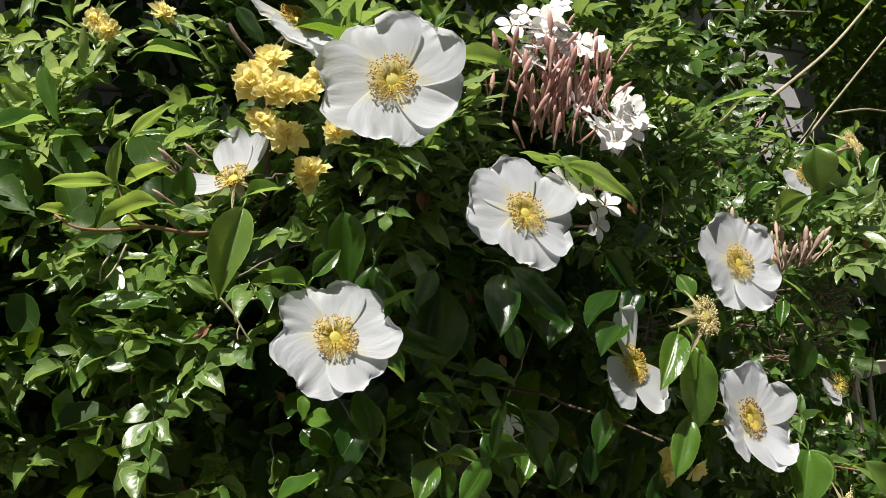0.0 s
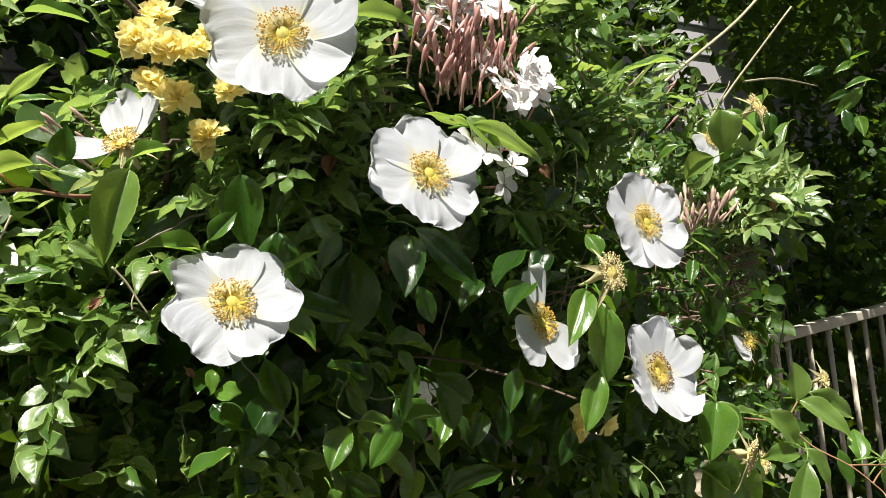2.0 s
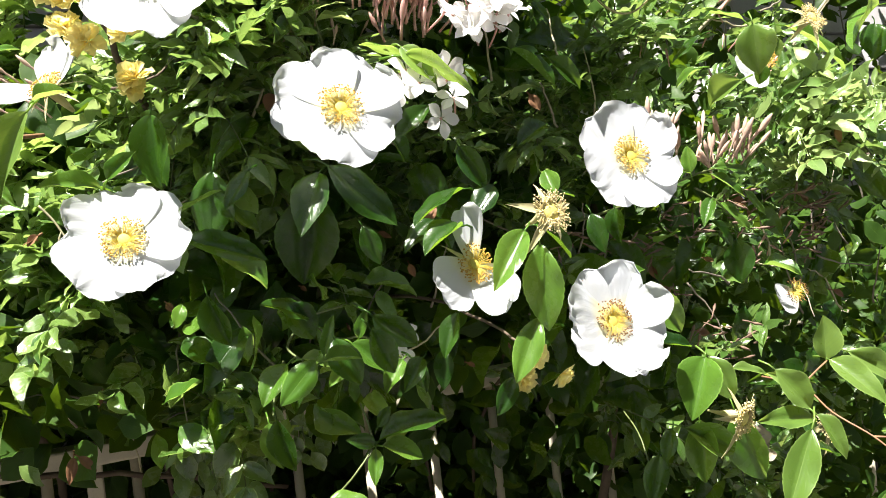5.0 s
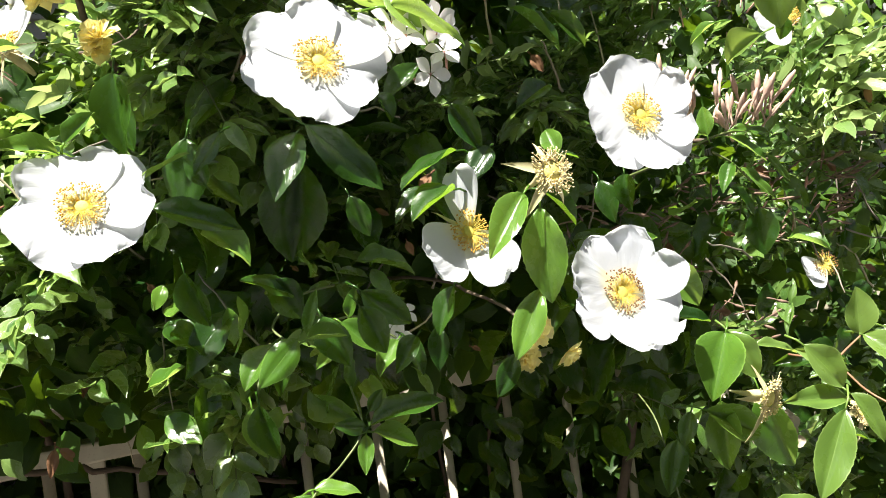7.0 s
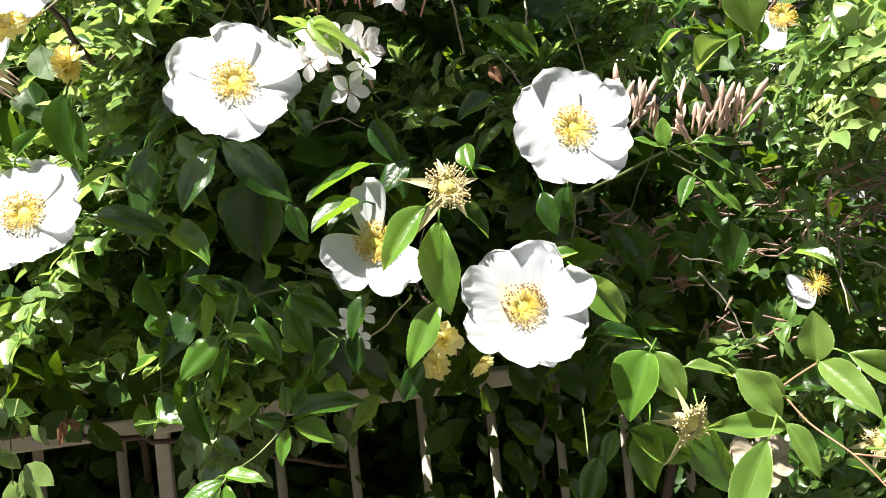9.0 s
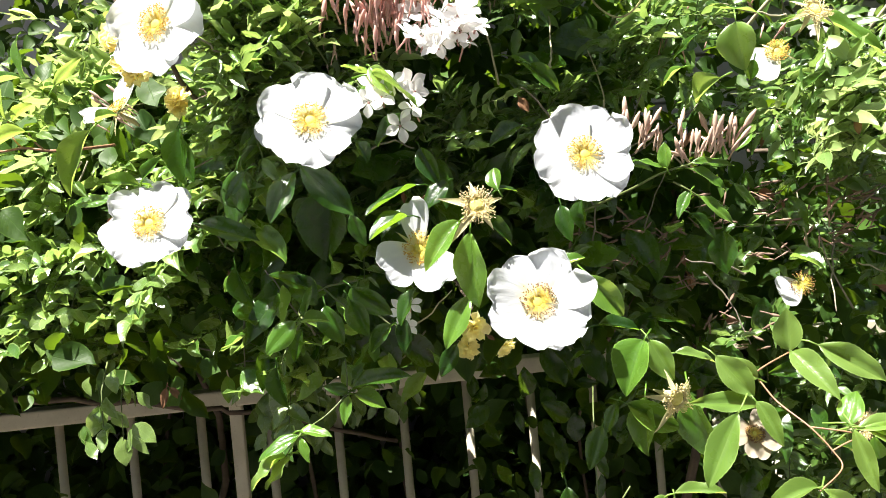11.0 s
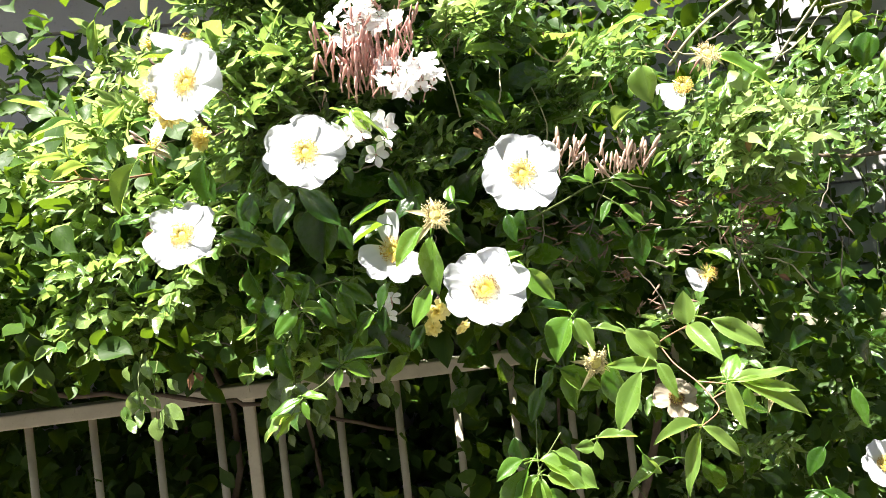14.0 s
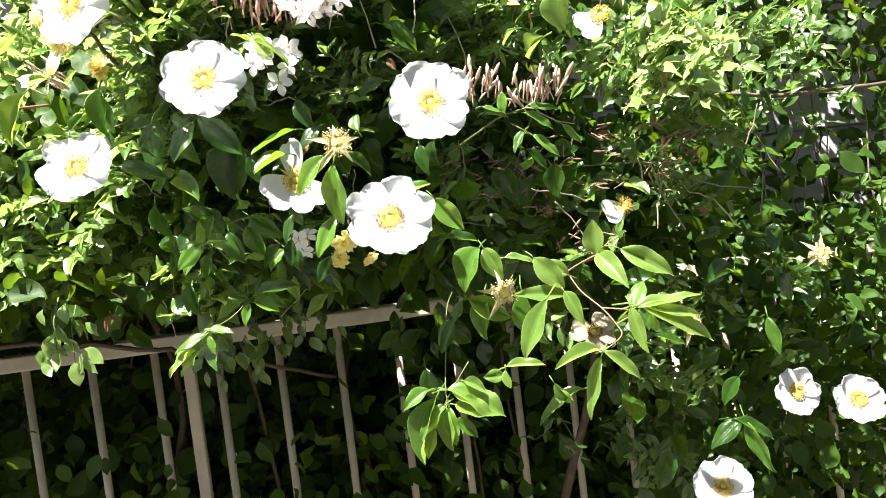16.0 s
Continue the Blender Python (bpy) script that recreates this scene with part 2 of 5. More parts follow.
def join(pieces):
    """Several (verts, faces) as one."""
    verts, faces = [], []
    for v, f in pieces:
        o = len(verts)
        verts.extend(v)
        faces.extend(tuple(i + o for i in g) for g in f)
    return verts, faces


def leaf_shape(n, ratio, fold, droop, saw, belly=0.42, half=2, wave=0.0, twist=0.0, roll=0.0):
    """A leaf of length 1 along y with its upper face towards z: corners, faces, uv. half: strips on each side of the rib."""
    verts, uvs, faces = [], [], []
    cols = 2 * half + 1
    for i in range(n + 1):
        s = i / n
        k = math.log(0.5) / math.log(belly)
        w = 0.5 * ratio * max(0.0, math.sin(math.pi * min(1.0, s ** k))) ** 0.85
        if 0 < i < n:
            w *= 1 + saw * (0.5 if i % 2 else -0.5)
        for c in range(cols):
            q = (c - half) / half
            lift = w * 2 * (fold * abs(q) - roll * q * q) + (0.02 * math.sin(9 * s) + wave * math.sin(13 * s + 2.2 * q)) * abs(q)
            a = twist * (s - 0.3)
            verts.append((q * w * math.cos(a) - lift * math.sin(a), s + (0.02 * saw * abs(q) if i % 2 else 0), lift * math.cos(a) + q * w * math.sin(a) - droop * s * s))
            uvs.append((0.5 + 0.5 * q, s))
        if i:
            for c in range(cols - 1):
                a = (i - 1) * cols + c
                faces.append((a, a + 1, a + 1 + cols, a + cols))
    return np.array(verts), faces, np.array(uvs)


def frame_of(way, up):
    """A turn whose y runs along way and whose z is as near to up as it can be."""
    y = Vector(way).normalized()
    z = Vector(up)
    z = z - y * z.dot(y)
    z = z.normalized() if z.length > 1e-4 else y.orthogonal().normalized()
    x = y.cross(z)
    return Matrix((x, y, z)).transposed()


def leaf_set(count, n, lo, hi, saw, half, seed):
    """A set of different leaves: ratio from lo to hi, flat or folded, straight or twisted."""
    r = random.Random(seed)
    return [leaf_shape(n, r.uniform(lo, hi), r.uniform(0.1, 0.55), r.uniform(-0.15, 0.5), saw, r.uniform(0.38, 0.5), half, r.uniform(0.01, 0.05), r.uniform(-1.1, 1.1), r.uniform(-0.1, 0.35)) for _ in range(count)]


SMALL = leaf_set(10, 6, 0.46, 0.66, 0.0, 1, 3)
LANCE = leaf_set(9, 6, 0.32, 0.46, 0.0, 1, 4)
BIG = leaf_set(8, 14, 0.42, 0.54, 0.035, 2, 5)
NARROW = leaf_set(9, 6, 0.27, 0.40, 0.0, 1, 8)
SPEAR = leaf_set(7, 10, 0.26, 0.36, 0.03, 2, 6)


class Leaves:
    """Gathers leaves and makes one mesh of them."""

    def __init__(self, shapes, plant=None, material=None, singles=0, x0=-9.0, x1=9.0, within=0.09):
        """singles: how many leaves near the hedge's face, from x0 to x1, become parts of the plant by themselves."""
        self.shapes, self.v, self.f, self.u, self.n = shapes, [], [], [], 0
        self.plant, self.singles, self.x0, self.x1, self.within = plant, singles, x0, x1, within
        self.kept = [mesh("leaf", v, f, material, u) for v, f, u in shapes] if singles else []

    def add(self, at, way, up, length, width=1.0):
        pick = rng.integers(len(self.shapes))
        if at[0] > 1.78 * at[1] + 0.03 * math.sin(40 * at[2]) and 0.35 < at[1] < 1.25 and at[2] < 1.36:
            return
        aside = (at[0] - 0.446) / (at[1] + 0.395)
        if at[1] > 0.72 and 0.61 < aside < 0.80 and -0.08 < (at[2] - 1.286) / (at[1] + 0.395) < 0.10 and rng.random() < 0.72:
            return
        over, high = (at[0] - 0.129) / (at[1] + 0.036), (at[2] - 1.374) / (at[1] + 0.036)
        if 0.70 < at[1] < 2.1 and (0.95 < over < 1.50 and 0.25 < high < 0.42 or 1.38 < over < 1.58 and 0.15 < high < 0.33 or 1.46 < over < 1.80 and -0.18 < high < 0.0):
            if noise.noise((over * 13.0, high * 13.0, 4.0)) > -0.12 and rng.random() < 0.8:
                return
        if 0.20 < aside < 0.35 and at[1] > 0.45 and (at[2] - 1.286) / (at[1] + 0.395) < -0.235 + 0.02 * math.sin(60 * aside) and at[1] < 1.25 and rng.random() < 0.8:
            return
        v, f, u = self.shapes[pick]
        if self.singles and self.x0 < at[0] < self.x1 and at[1] < front(at[0], at[2]) + self.within:
            self.singles -= 1
            ob = part("leaf", self.kept[pick], self.plant)
            ob.matrix_basis = Matrix.Translation(at) @ frame_of(way, up).to_4x4() @ Matrix.Diagonal((length * width, length, length, 1))
            return
        m = np.array(frame_of(way, up))
        w = (v * (length * width, length, length)) @ m.T + np.array(at)
        self.v.append(w)
        self.u.append(u)
        self.f.append(np.array(f) + self.n)
        self.n += len(v)

    def mesh(self, name, material):
        return mesh(name, np.concatenate(self.v), np.concatenate(self.f), material, np.concatenate(self.u))


# ---- large structure ----
def box(x0, x1, y0, y1, z0, z1, bevel=0.0):
    bm = bmesh.new()
    bmesh.ops.create_cube(bm, size=1.0, matrix=Matrix.LocRotScale(((x0 + x1) / 2, (y0 + y1) / 2, (z0 + z1) / 2), None, (x1 - x0, y1 - y0, z1 - z0)))
    if bevel:
        bmesh.ops.bevel(bm, geom=bm.edges, offset=bevel, segments=2, affect="EDGES", profile=0.5)
    return bm


def solid(name, bm, material):
    me = bpy.data.meshes.new(name)
    bm.to_mesh(me)
    bm.free()
    me.materials.append(material)
    return me


def make_ground():
    n = 60
    xs = np.concatenate([[-400, -60, -12], np.linspace(-4, 5, n), [14, 60, 400]])
    ys = np.concatenate([[-400, -60, -12, -4], np.linspace(0.3, 2.6, 24), [12, 60, 400]])
    verts = [(x, y, 0.03 * noise.noise((x * 3, y * 3, 0)) if 0.5 < y < 2.3 and -4 < x < 5 else 0.0) for y in ys for x in xs]
    w = len(xs)
    faces = [(j * w + i, j * w + i + 1, (j + 1) * w + i + 1, (j + 1) * w + i) for j in range(len(ys) - 1) for i in range(w - 1)]
    ground = new("ground", mesh("ground", verts, faces, SOIL))
    tagged(ground, "dark bare garden soil under the shrubs", "ground", kind="structure")
    pave = new("pavement", solid("pavement", box(-8, 9, -3.2, 0.35, -0.1, 0.04, 0.01), PAVING))
    # Unseen wall added behind the camera to cut sky light on the plants
    back = new("wall_south", solid("wall_south", box(-8, 9, -2.9, -2.7, -0.05, 2.7), PAVING))
    tagged(back, "plain dark wall added unseen across the footpath to cut sky light", "wall", kind="structure")
    tagged(pave, "dark grey worn footpath in front of the fence", "pavement", kind="structure")


def make_wall():
    wall = new("wall_north", solid("wall_north", box(-6, 8, 2.13, 2.33, -0.05, 3.6), SIDING))
    tagged(wall, "house wall clad in pale grey painted boards", "wall", kind="structure")
    # Unseen slabs added overhead to shade wall and fence; gaps let sun through
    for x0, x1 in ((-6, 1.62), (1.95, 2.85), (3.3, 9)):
        slab = new("shade_slab", solid("shade_slab", box(x0, x1, 0.95, 2.40, 2.62, 2.72, 0.01), SIDING))
        tagged(slab, "grey painted slab added unseen above the house wall to shade it", "roof", kind="structure")
    me = solid("board", box(-7, 7, -0.012, 0.012, -0.075, 0.07, 0.003), SIDING)
    for i in range(23):
        b = part("board", me, wall)
        b.matrix_basis = pose(1.0, 2.112, 0.15 + i * 0.15, -5, 0, 0)


def make_fence():
    fence = thing("fence", (0.5, 1.22, 0.0), "cream painted metal fence overgrown by climbing plants", "fence")
    rail = part("top_rail", solid("top_rail", box(-2.6, 4.0, 1.20, 1.245, 1.066, 1.098, 0.004), CREAM), fence)
    low = part("bottom_rail", solid("bottom_rail", box(-2.6, 4.0, 1.205, 1.24, 0.12, 0.155, 0.004), CREAM), fence)
    v, f = tube([(0, 0, 0.157), (0, 0, 0.6), (0, 0, 1.068)], 0.0085, 0.0085, 8)
    bar = mesh("bar", v, f, CREAM)
    for i in range(-20, 31):
        b = part("bar", bar, fence)
        b.matrix_basis = pose(0.033 + 0.1275 * i, 1.222, 0)
    post = solid("post", box(-0.012, 0.012, -0.012, 0.012, 0.0, 1.068, 0.003), CREAM)
    for x in (-1.92, 0.10, 2.12):
        p = part("post", post, fence)
        p.matrix_basis = pose(x, 1.222, 0)


make_ground()
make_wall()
make_fence()


# ---- flowers ----
def petal_mesh(radius, cup, flare, seed, notch=0.06, wide=0.58, material=None, crumple=1.0):
    """A rounded, notched, slightly ruffled petal that stands on the flower's axis and runs along y."""
    nu, nv = 30, 18
    verts, uvs, faces = [], [], []
    for j in range(nv + 1):
        v = 1 - (1 - j / nv) ** 1.35
        w = wide * (0.36 * (1 - v) + math.sin(math.pi * min(1.0, v ** 1.6)) ** 0.55)
        for i in range(nu + 1):
            u = 2 * i / nu - 1
            x = w * u
            ruffle = 0.085 * noise.noise((x * 3.5, seed, v)) + 0.05 * noise.noise((x * 9.0, seed, 3.0)) + 0.035 * noise.noise((x * 21.0, seed, 5.0))
            y = 0.06 + 0.95 * v + v ** 3 * (ruffle - notch * math.exp(-(x / 0.17) ** 2))
            z = cup * v ** 1.5 - flare * max(0, v - 0.6) ** 2 * 2 + 0.09 * u * u * v + 0.09 * u * v
            z += crumple * v * v * (0.07 * noise.noise((x * 2.0 + seed, v * 1.6, seed)) + 0.045 * noise.noise((x * 5.0, v * 2.2 + seed, seed)))
            z += v ** 4 * 0.07 * noise.noise((x * 7.5, seed, 1.0 + v)) + 0.022 * v * (1.15 - v) * noise.noise((u * 8.0, seed, v * 1.5)) + 0.03 * v ** 3 * noise.noise((x * 18.0, seed, v * 2.0))
            verts.append((x * radius, y * radius, z * radius))
            uvs.append((0.5 + 0.5 * u, v))
        if j:
            for i in range(nu):
                a = (j - 1) * (nu + 1) + i
                faces.append((a, a + 1, a + nu + 2, a + nu + 1))
    return mesh("petal", verts, faces, material, uvs)


def stamens(radius, count, reach, lift, seed, root=0.09, curl=0.15, inner=0.60, thick=0.00017):
    """Filaments and their anthers as two lists of pieces."""
    r = random.Random(seed)
    threads, heads = [], []
    for k in range(count):
        a = r.uniform(0, 2 * math.pi)
        far = radius * max(root * 1.3, reach * (inner + (1 - inner) * r.random() ** 0.75))
        high = radius * lift * r.uniform(0.6, 1.0) * (1.35 - far / (radius * reach))
        foot = Vector((math.cos(a), math.sin(a), 0.33)) * radius * root
        tip = Vector((math.cos(a + r.uniform(-curl, curl)) * far, math.sin(a + r.uniform(-curl, curl)) * far, high + radius * 0.06))
        mid = (foot + tip) / 2 + Vector((0, 0, radius * 0.03))
        threads.append(tube([foot, mid, tip], thick, thick * 0.5, 3))
        d = Vector((r.uniform(-1, 1), r.uniform(-1, 1), r.uniform(0, 1))).normalized() * 0.00072
        heads.append(tube([tip - d, tip - d * 0.3, tip + d * 0.5, tip + d], 0.00044, 0.00044, 4, lambda f: 0.35 + 1.0 * math.sin(math.pi * f)))
    return threads, heads


def dome(radius, height, n=10):
    verts, faces = [(0, 0, height)], []
    for j in range(1, 5):
        t = 0.5 * math.pi * j / 4
        for k in range(n):
            a = 2 * math.pi * k / n
            verts.append((radius * math.sin(t) * math.cos(a), radius * math.sin(t) * math.sin(a), height * math.cos(t)))
    faces += [(0, 1 + k, 1 + (k + 1) % n) for k in range(n)]
    for j in range(3):
        o = 1 + j * n
        faces += [(o + k, o + n + k, o + n + (k + 1) % n, o + (k + 1) % n) for k in range(n)]
    return verts, faces


def facing(at, normal, spin):
    """A pose with z along normal, turned by spin; at spin 0 its y points as near up as it can."""
    z = Vector(normal).normalized()
    y = Vector((0, 0, 1)) - z * z.z
    y.normalize()
    x = y.cross(z)
    return Matrix.Translation(at) @ Matrix((x, y, z)).transposed().to_4x4() @ pose(0, 0, 0, 0, 0, spin)


def sepal_piece(radius, angle, back, broad=0.15):
    v, f, u = leaf_shape(6, broad, 0.3, 0.25, 0.0, 0.20, 1)
    m = pose(0, 0, 0, 0, 0, angle) @ pose(0, radius * 0.08, 0, back, 0, 0)
    return [m @ (Vector(p) * radius) for p in v], f


def rose_flower(plant, at, normal, radius, spin, cup=0.22, petals=(0, 72, 144, 216, 288), label="", flare=0.2, old=False, count=150, reach=0.35, wide=0.53, petal=None, crumple=0.75):
    """One open five-petalled rose; its centre is the part, petals and stamens hang on it."""
    seed = int(abs(at[0] * 7919 + at[2] * 104729)) % 1000
    m = facing(at, normal, spin)
    v, f = dome(radius * 0.115, radius * 0.045, 12)
    heart = part("rose_flower", mesh("rose_flower", v, f, PISTIL), plant, label)
    heart.matrix_parent_inverse = plant.matrix_world.inverted()
    heart.matrix_basis = m
    for k, angle in enumerate(petals):
        size, broad = radius * (1 + 0.06 * math.sin(seed + k * 2.1)), wide[k] if isinstance(wide, tuple) else wide
        p = new("petal", petal_mesh(size, cup + 0.06 * math.sin(k * 2.6 + seed), flare, seed + k * 3.7, 0.07 + 0.05 * ((seed + k) % 3), broad, petal or PETAL, crumple))
        p.parent = heart
        p.matrix_basis = pose(0, 0, -0.0012 * (k % 2), 0, 0, angle + 6 * math.sin(seed + 3.1 * k))
    threads, heads = stamens(radius, count, reach, 0.075, seed)
    v, f = join(threads)
    s = new("stamen_tuft", mesh("stamen_tuft", v, f, FILAMENT))
    s.parent = heart
    v, f = join(heads)
    s = new("anther_ring", mesh("anther_ring", v, f, OLD_ANTHER if old else ANTHER))
    s.parent = heart
    v, f = join([sepal_piece(radius * 0.6, 36 + 72 * k, -12) for k in range(5)] + [tube(bend([(0, 0, -0.001), (0, 0.002, -radius * 0.35), (0, radius * 0.1, -radius * 0.6)], 3), radius * 0.11, 0.0014, 6)])
    s = new("calyx", mesh("calyx", v, f, SEPAL))
    s.parent = heart
    s.matrix_basis = pose(0, 0, -0.003)
    return heart


rose = thing("climbing_rose", (0.5, 0.95, 0.0), "climbing rose with large white open flowers and glossy green leaves", "rose bush")
rose_flower(rose, (0.185, 0.432, 1.380), (-0.12, -0.92, 0.36), 0.0408, 0, petals=(5, 70, 140, -155, -72), cup=0.06)
rose_flower(rose, (0.216, 0.388, 1.534), (-0.45, -0.86, 0.14), 0.0450, 0, petals=(14, -50, -108, 172, 98), cup=0.06)
rose_flower(rose, (0.328, 0.412, 1.454), (-0.06, -0.93, 0.32), 0.0455, 0, petals=(22, -46, -112, 165, 82), cup=0.0)
rose_flower(rose, (0.564, 0.416, 1.408), (-0.08, -0.95, 0.26), 0.0460, 0, petals=(35, -38, -100, -160, 122), cup=0.06, flare=0.1)
rose_flower(rose, (0.500, 0.374, 1.286), (0.10, -0.93, 0.32), 0.0455, 0, petals=(8, -62, -124, 172, 95), old=True, cup=0.25, flare=0.25)
rose_flower(rose, (0.409, 0.402, 1.338), (0.15, -0.93, 0.25), 0.0420, 0, petals=(-4, 124, -158), wide=(0.24, 0.46, 0.50), cup=0.12)
rose_flower(rose, (0.206, 0.505, 1.612), (0.10, -0.80, 0.55), 0.046, 20, petals=(100, 150, 200, 250))
rose_flower(rose, (0.148, 0.500, 1.492), (-0.45, -0.55, 0.62), 0.037, 0, petals=(10, -34, 118), cup=0.35, flare=0.0, wide=(0.36, 0.28, 0.26), count=90)
rose_flower(rose, (0.797, 0.488, 1.504), (-0.30, -0.88, 0.28), 0.036, 0, petals=(128,), cup=0.1, label="rose flower with one white petal left")
rose_flower(rose, (0.795, 0.476, 1.267), (-0.15, -0.92, 0.40), 0.027, 0, petals=(108,), cup=0.05, flare=0.0, old=True, count=70, reach=0.5, label="fading rose with one white petal left")
rose_flower(rose, (0.755, 0.518, 1.110), (-0.05, -0.85, 0.50), 0.029, 30, petals=(40, 150, 215, 285), wide=0.46, crumple=4.5, cup=0.0, flare=0.2, old=True, petal=WILTED, label="wilting rose with crumpled petals")
rose_flower(rose, (1.010, 0.490, 0.998), (-0.15, -0.95, 0.15), 0.0305, 0, cup=0.12)
rose_flower(rose, (1.081, 0.470, 0.982), (-0.20, -0.92, 0.25), 0.0325, 40, cup=0.2)
rose_flower(rose, (0.879, 0.460, 0.904), (-0.15, -0.88, 0.42), 0.036, 10, cup=0.15)


def spent_rose(at, normal, radius, spin, count=200):
    """A rose that has dropped its petals: calyx, green sepals and dry stamens."""
    seed = int(abs(at[0] * 7919 + at[2] * 104729)) % 1000
    v, f = dome(radius * 0.44, radius * 0.24, 12)
    heart = part("spent_rose", mesh("spent_rose", v, f, DISC), rose, "spent rose without petals, dry stamens and sepals")
    heart.matrix_basis = facing(at, normal, spin)
    threads, heads = stamens(radius, count, 0.92, 0.30, seed, 0.40, 0.75, 0.50, 0.00030)
    v, f = join(threads)
    s = new("stamen_tuft", mesh("stamen_tuft", v, f, DRY_FILAMENT))
    s.parent = heart
    v, f = join(heads)
    s = new("anther_ring", mesh("anther_ring", v, f, DRY_ANTHER))
    s.parent = heart
    for k in range(5):
        v, f = sepal_piece(radius * (1.65 + 0.30 * math.sin(seed + 1.7 * k)), 72 * k + 9 * math.sin(3.0 * k), -2 + 12 * math.sin(seed + 2 * k), 0.25)
        s = new("sepal", mesh("sepal", v, f, SEPAL))
        s.parent = heart
        s.matrix_basis = pose(0, 0, -0.002)
    v, f = tube(bend([(0, 0, -0.001), (0, 0, -radius * 0.55), (0, -radius * 0.15, -radius * 1.1), (0, -radius * 0.25, -radius * 1.8)], 3), radius * 0.32, 0.0013, 7, lambda q: 1.0 - 0.4 * q)
    s = new("hip", mesh("hip", v, f, SEPAL))
    s.parent = heart


spent_rose((0.456, 0.371, 1.369), (0.10, -0.97, 0.12), 0.0170, 0)
spent_rose((0.806, 0.437, 1.529), (0.05, -0.92, 0.35), 0.0165, 30)
spent_rose((0.611, 0.374, 1.194), (0.25, -0.92, -0.20), 0.0165, 10)
spent_rose((0.900, 0.545, 1.096), (0.0, -0.95, 0.25), 0.0170, 20)
spent_rose((1.110, 0.560, 1.165), (0.10, -0.90, 0.20), 0.0160, 50)


# ---- rose leaves and canes ----
FACES = {"f": (-0.25, -0.85, 0.45), "fu": (-0.3, -0.65, 0.68), "u": (-0.25, -0.45, 0.87), "s": (-0.2, 0.30, 0.95), "b": (-0.25, 0.60, 0.75)}


def rose_leaf(base, tip, ratio, material, face, pucker=0.015):
    """One toothed leaflet from its base to its tip, with a short stalk."""
    a, b = Vector(base), Vector(tip)
    length = (b - a).length
    v, f, u = leaf_shape(24, ratio * (0.84 if a.x > 0.6 and length > 0.03 else 1.0), rng.uniform(0.4, 0.85), rng.uniform(0.02, 0.26), 0.035, rng.uniform(0.40, 0.48), 3, pucker, rng.uniform(-0.5, 0.5), rng.uniform(0.1, 0.5))
    m = Matrix.Translation(a) @ frame_of(b - a, Vector(FACES[face]) + Vector((-0.4 * min(1.0, max(0.0, (a.x - 0.35) / 0.3)), 0, 0)) + Vector(rng.normal(0, 0.18, 3))).to_4x4()
    verts = [Vector(p) * length for p in v]
    stalk, faces = tube([(0, length * 0.02, 0), (0, -length * 0.12, -length * 0.04), (length * 0.03, -length * 0.26, -length * 0.16)], 0.0007, 0.0009, 4)
    o = len(verts)
    f = list(f) + [tuple(i + o for i in g) for g in faces]
    u = np.concatenate([u, np.full((len(stalk), 2), 0.5)])
    ob = part("leaf", mesh("leaf", verts + stalk, f, material, u), rose)
    ob.matrix_basis = m
    return ob


def cane(name, plant, points, r0, r1, material, steps=5, wobble=0.0, label=""):
    v, f = tube(bend(points, steps, wobble), r0, r1, 7)
    return part(name, mesh(name, v, f, material), plant, label)


rose_leaf((0.316, 0.42, 1.417), (0.358, 0.405, 1.372), 0.44, ROSE_LEAF, "u")
rose_leaf((0.31, 0.42, 1.412), (0.286, 0.395, 1.374), 0.5, ROSE_LEAF, "fu")
rose_leaf((0.337, 0.55, 1.411), (0.32, 0.56, 1.331), 0.65, ROSE_LEAF, "f")
rose_leaf((0.365, 0.425, 1.435), (0.373, 0.42, 1.415), 0.6, ROSE_LEAF, "f")
rose_leaf((0.414, 0.417, 1.393), (0.365, 0.4, 1.375), 0.42, ROSE_LEAF, "u")
rose_leaf((0.42, 0.43, 1.426), (0.434, 0.42, 1.391), 0.45, ROSE_LEAF, "f")
rose_leaf((0.44, 0.42, 1.394), (0.416, 0.41, 1.374), 0.6, ROSE_LEAF, "f")
rose_leaf((0.45, 0.378, 1.348), (0.447, 0.375, 1.286), 0.46, YOUNG_LEAF, "f")
rose_leaf((0.443, 0.385, 1.358), (0.409, 0.375, 1.322), 0.42, YOUNG_LEAF, "fu")
rose_leaf((0.465, 0.4, 1.359), (0.49, 0.395, 1.336), 0.4, ROSE_LEAF, "u")
rose_leaf((0.481, 0.4, 1.382), (0.479, 0.41, 1.403), 0.65, YOUNG_LEAF, "f")
rose_leaf((0.48, 0.4, 1.382), (0.498, 0.4, 1.383), 0.4, ROSE_LEAF, "u")
rose_leaf((0.447, 0.385, 1.296), (0.421, 0.38, 1.255), 0.42, YOUNG_LEAF, "f")
rose_leaf((0.435, 0.41, 1.253), (0.418, 0.405, 1.228), 0.5, ROSE_LEAF, "f")
rose_leaf((0.405, 0.43, 1.303), (0.387, 0.425, 1.273), 0.45, ROSE_LEAF, "f")
rose_leaf((0.394, 0.44, 1.276), (0.389, 0.435, 1.247), 0.5, ROSE_LEAF, "f")
rose_leaf((0.381, 0.45, 1.271), (0.36, 0.44, 1.252), 0.5, ROSE_LEAF, "f")
rose_leaf((0.346, 0.46, 1.297), (0.361, 0.455, 1.262), 0.55, ROSE_LEAF, "f")
rose_leaf((0.35, 0.465, 1.307), (0.383, 0.46, 1.278), 0.5, ROSE_LEAF, "f")
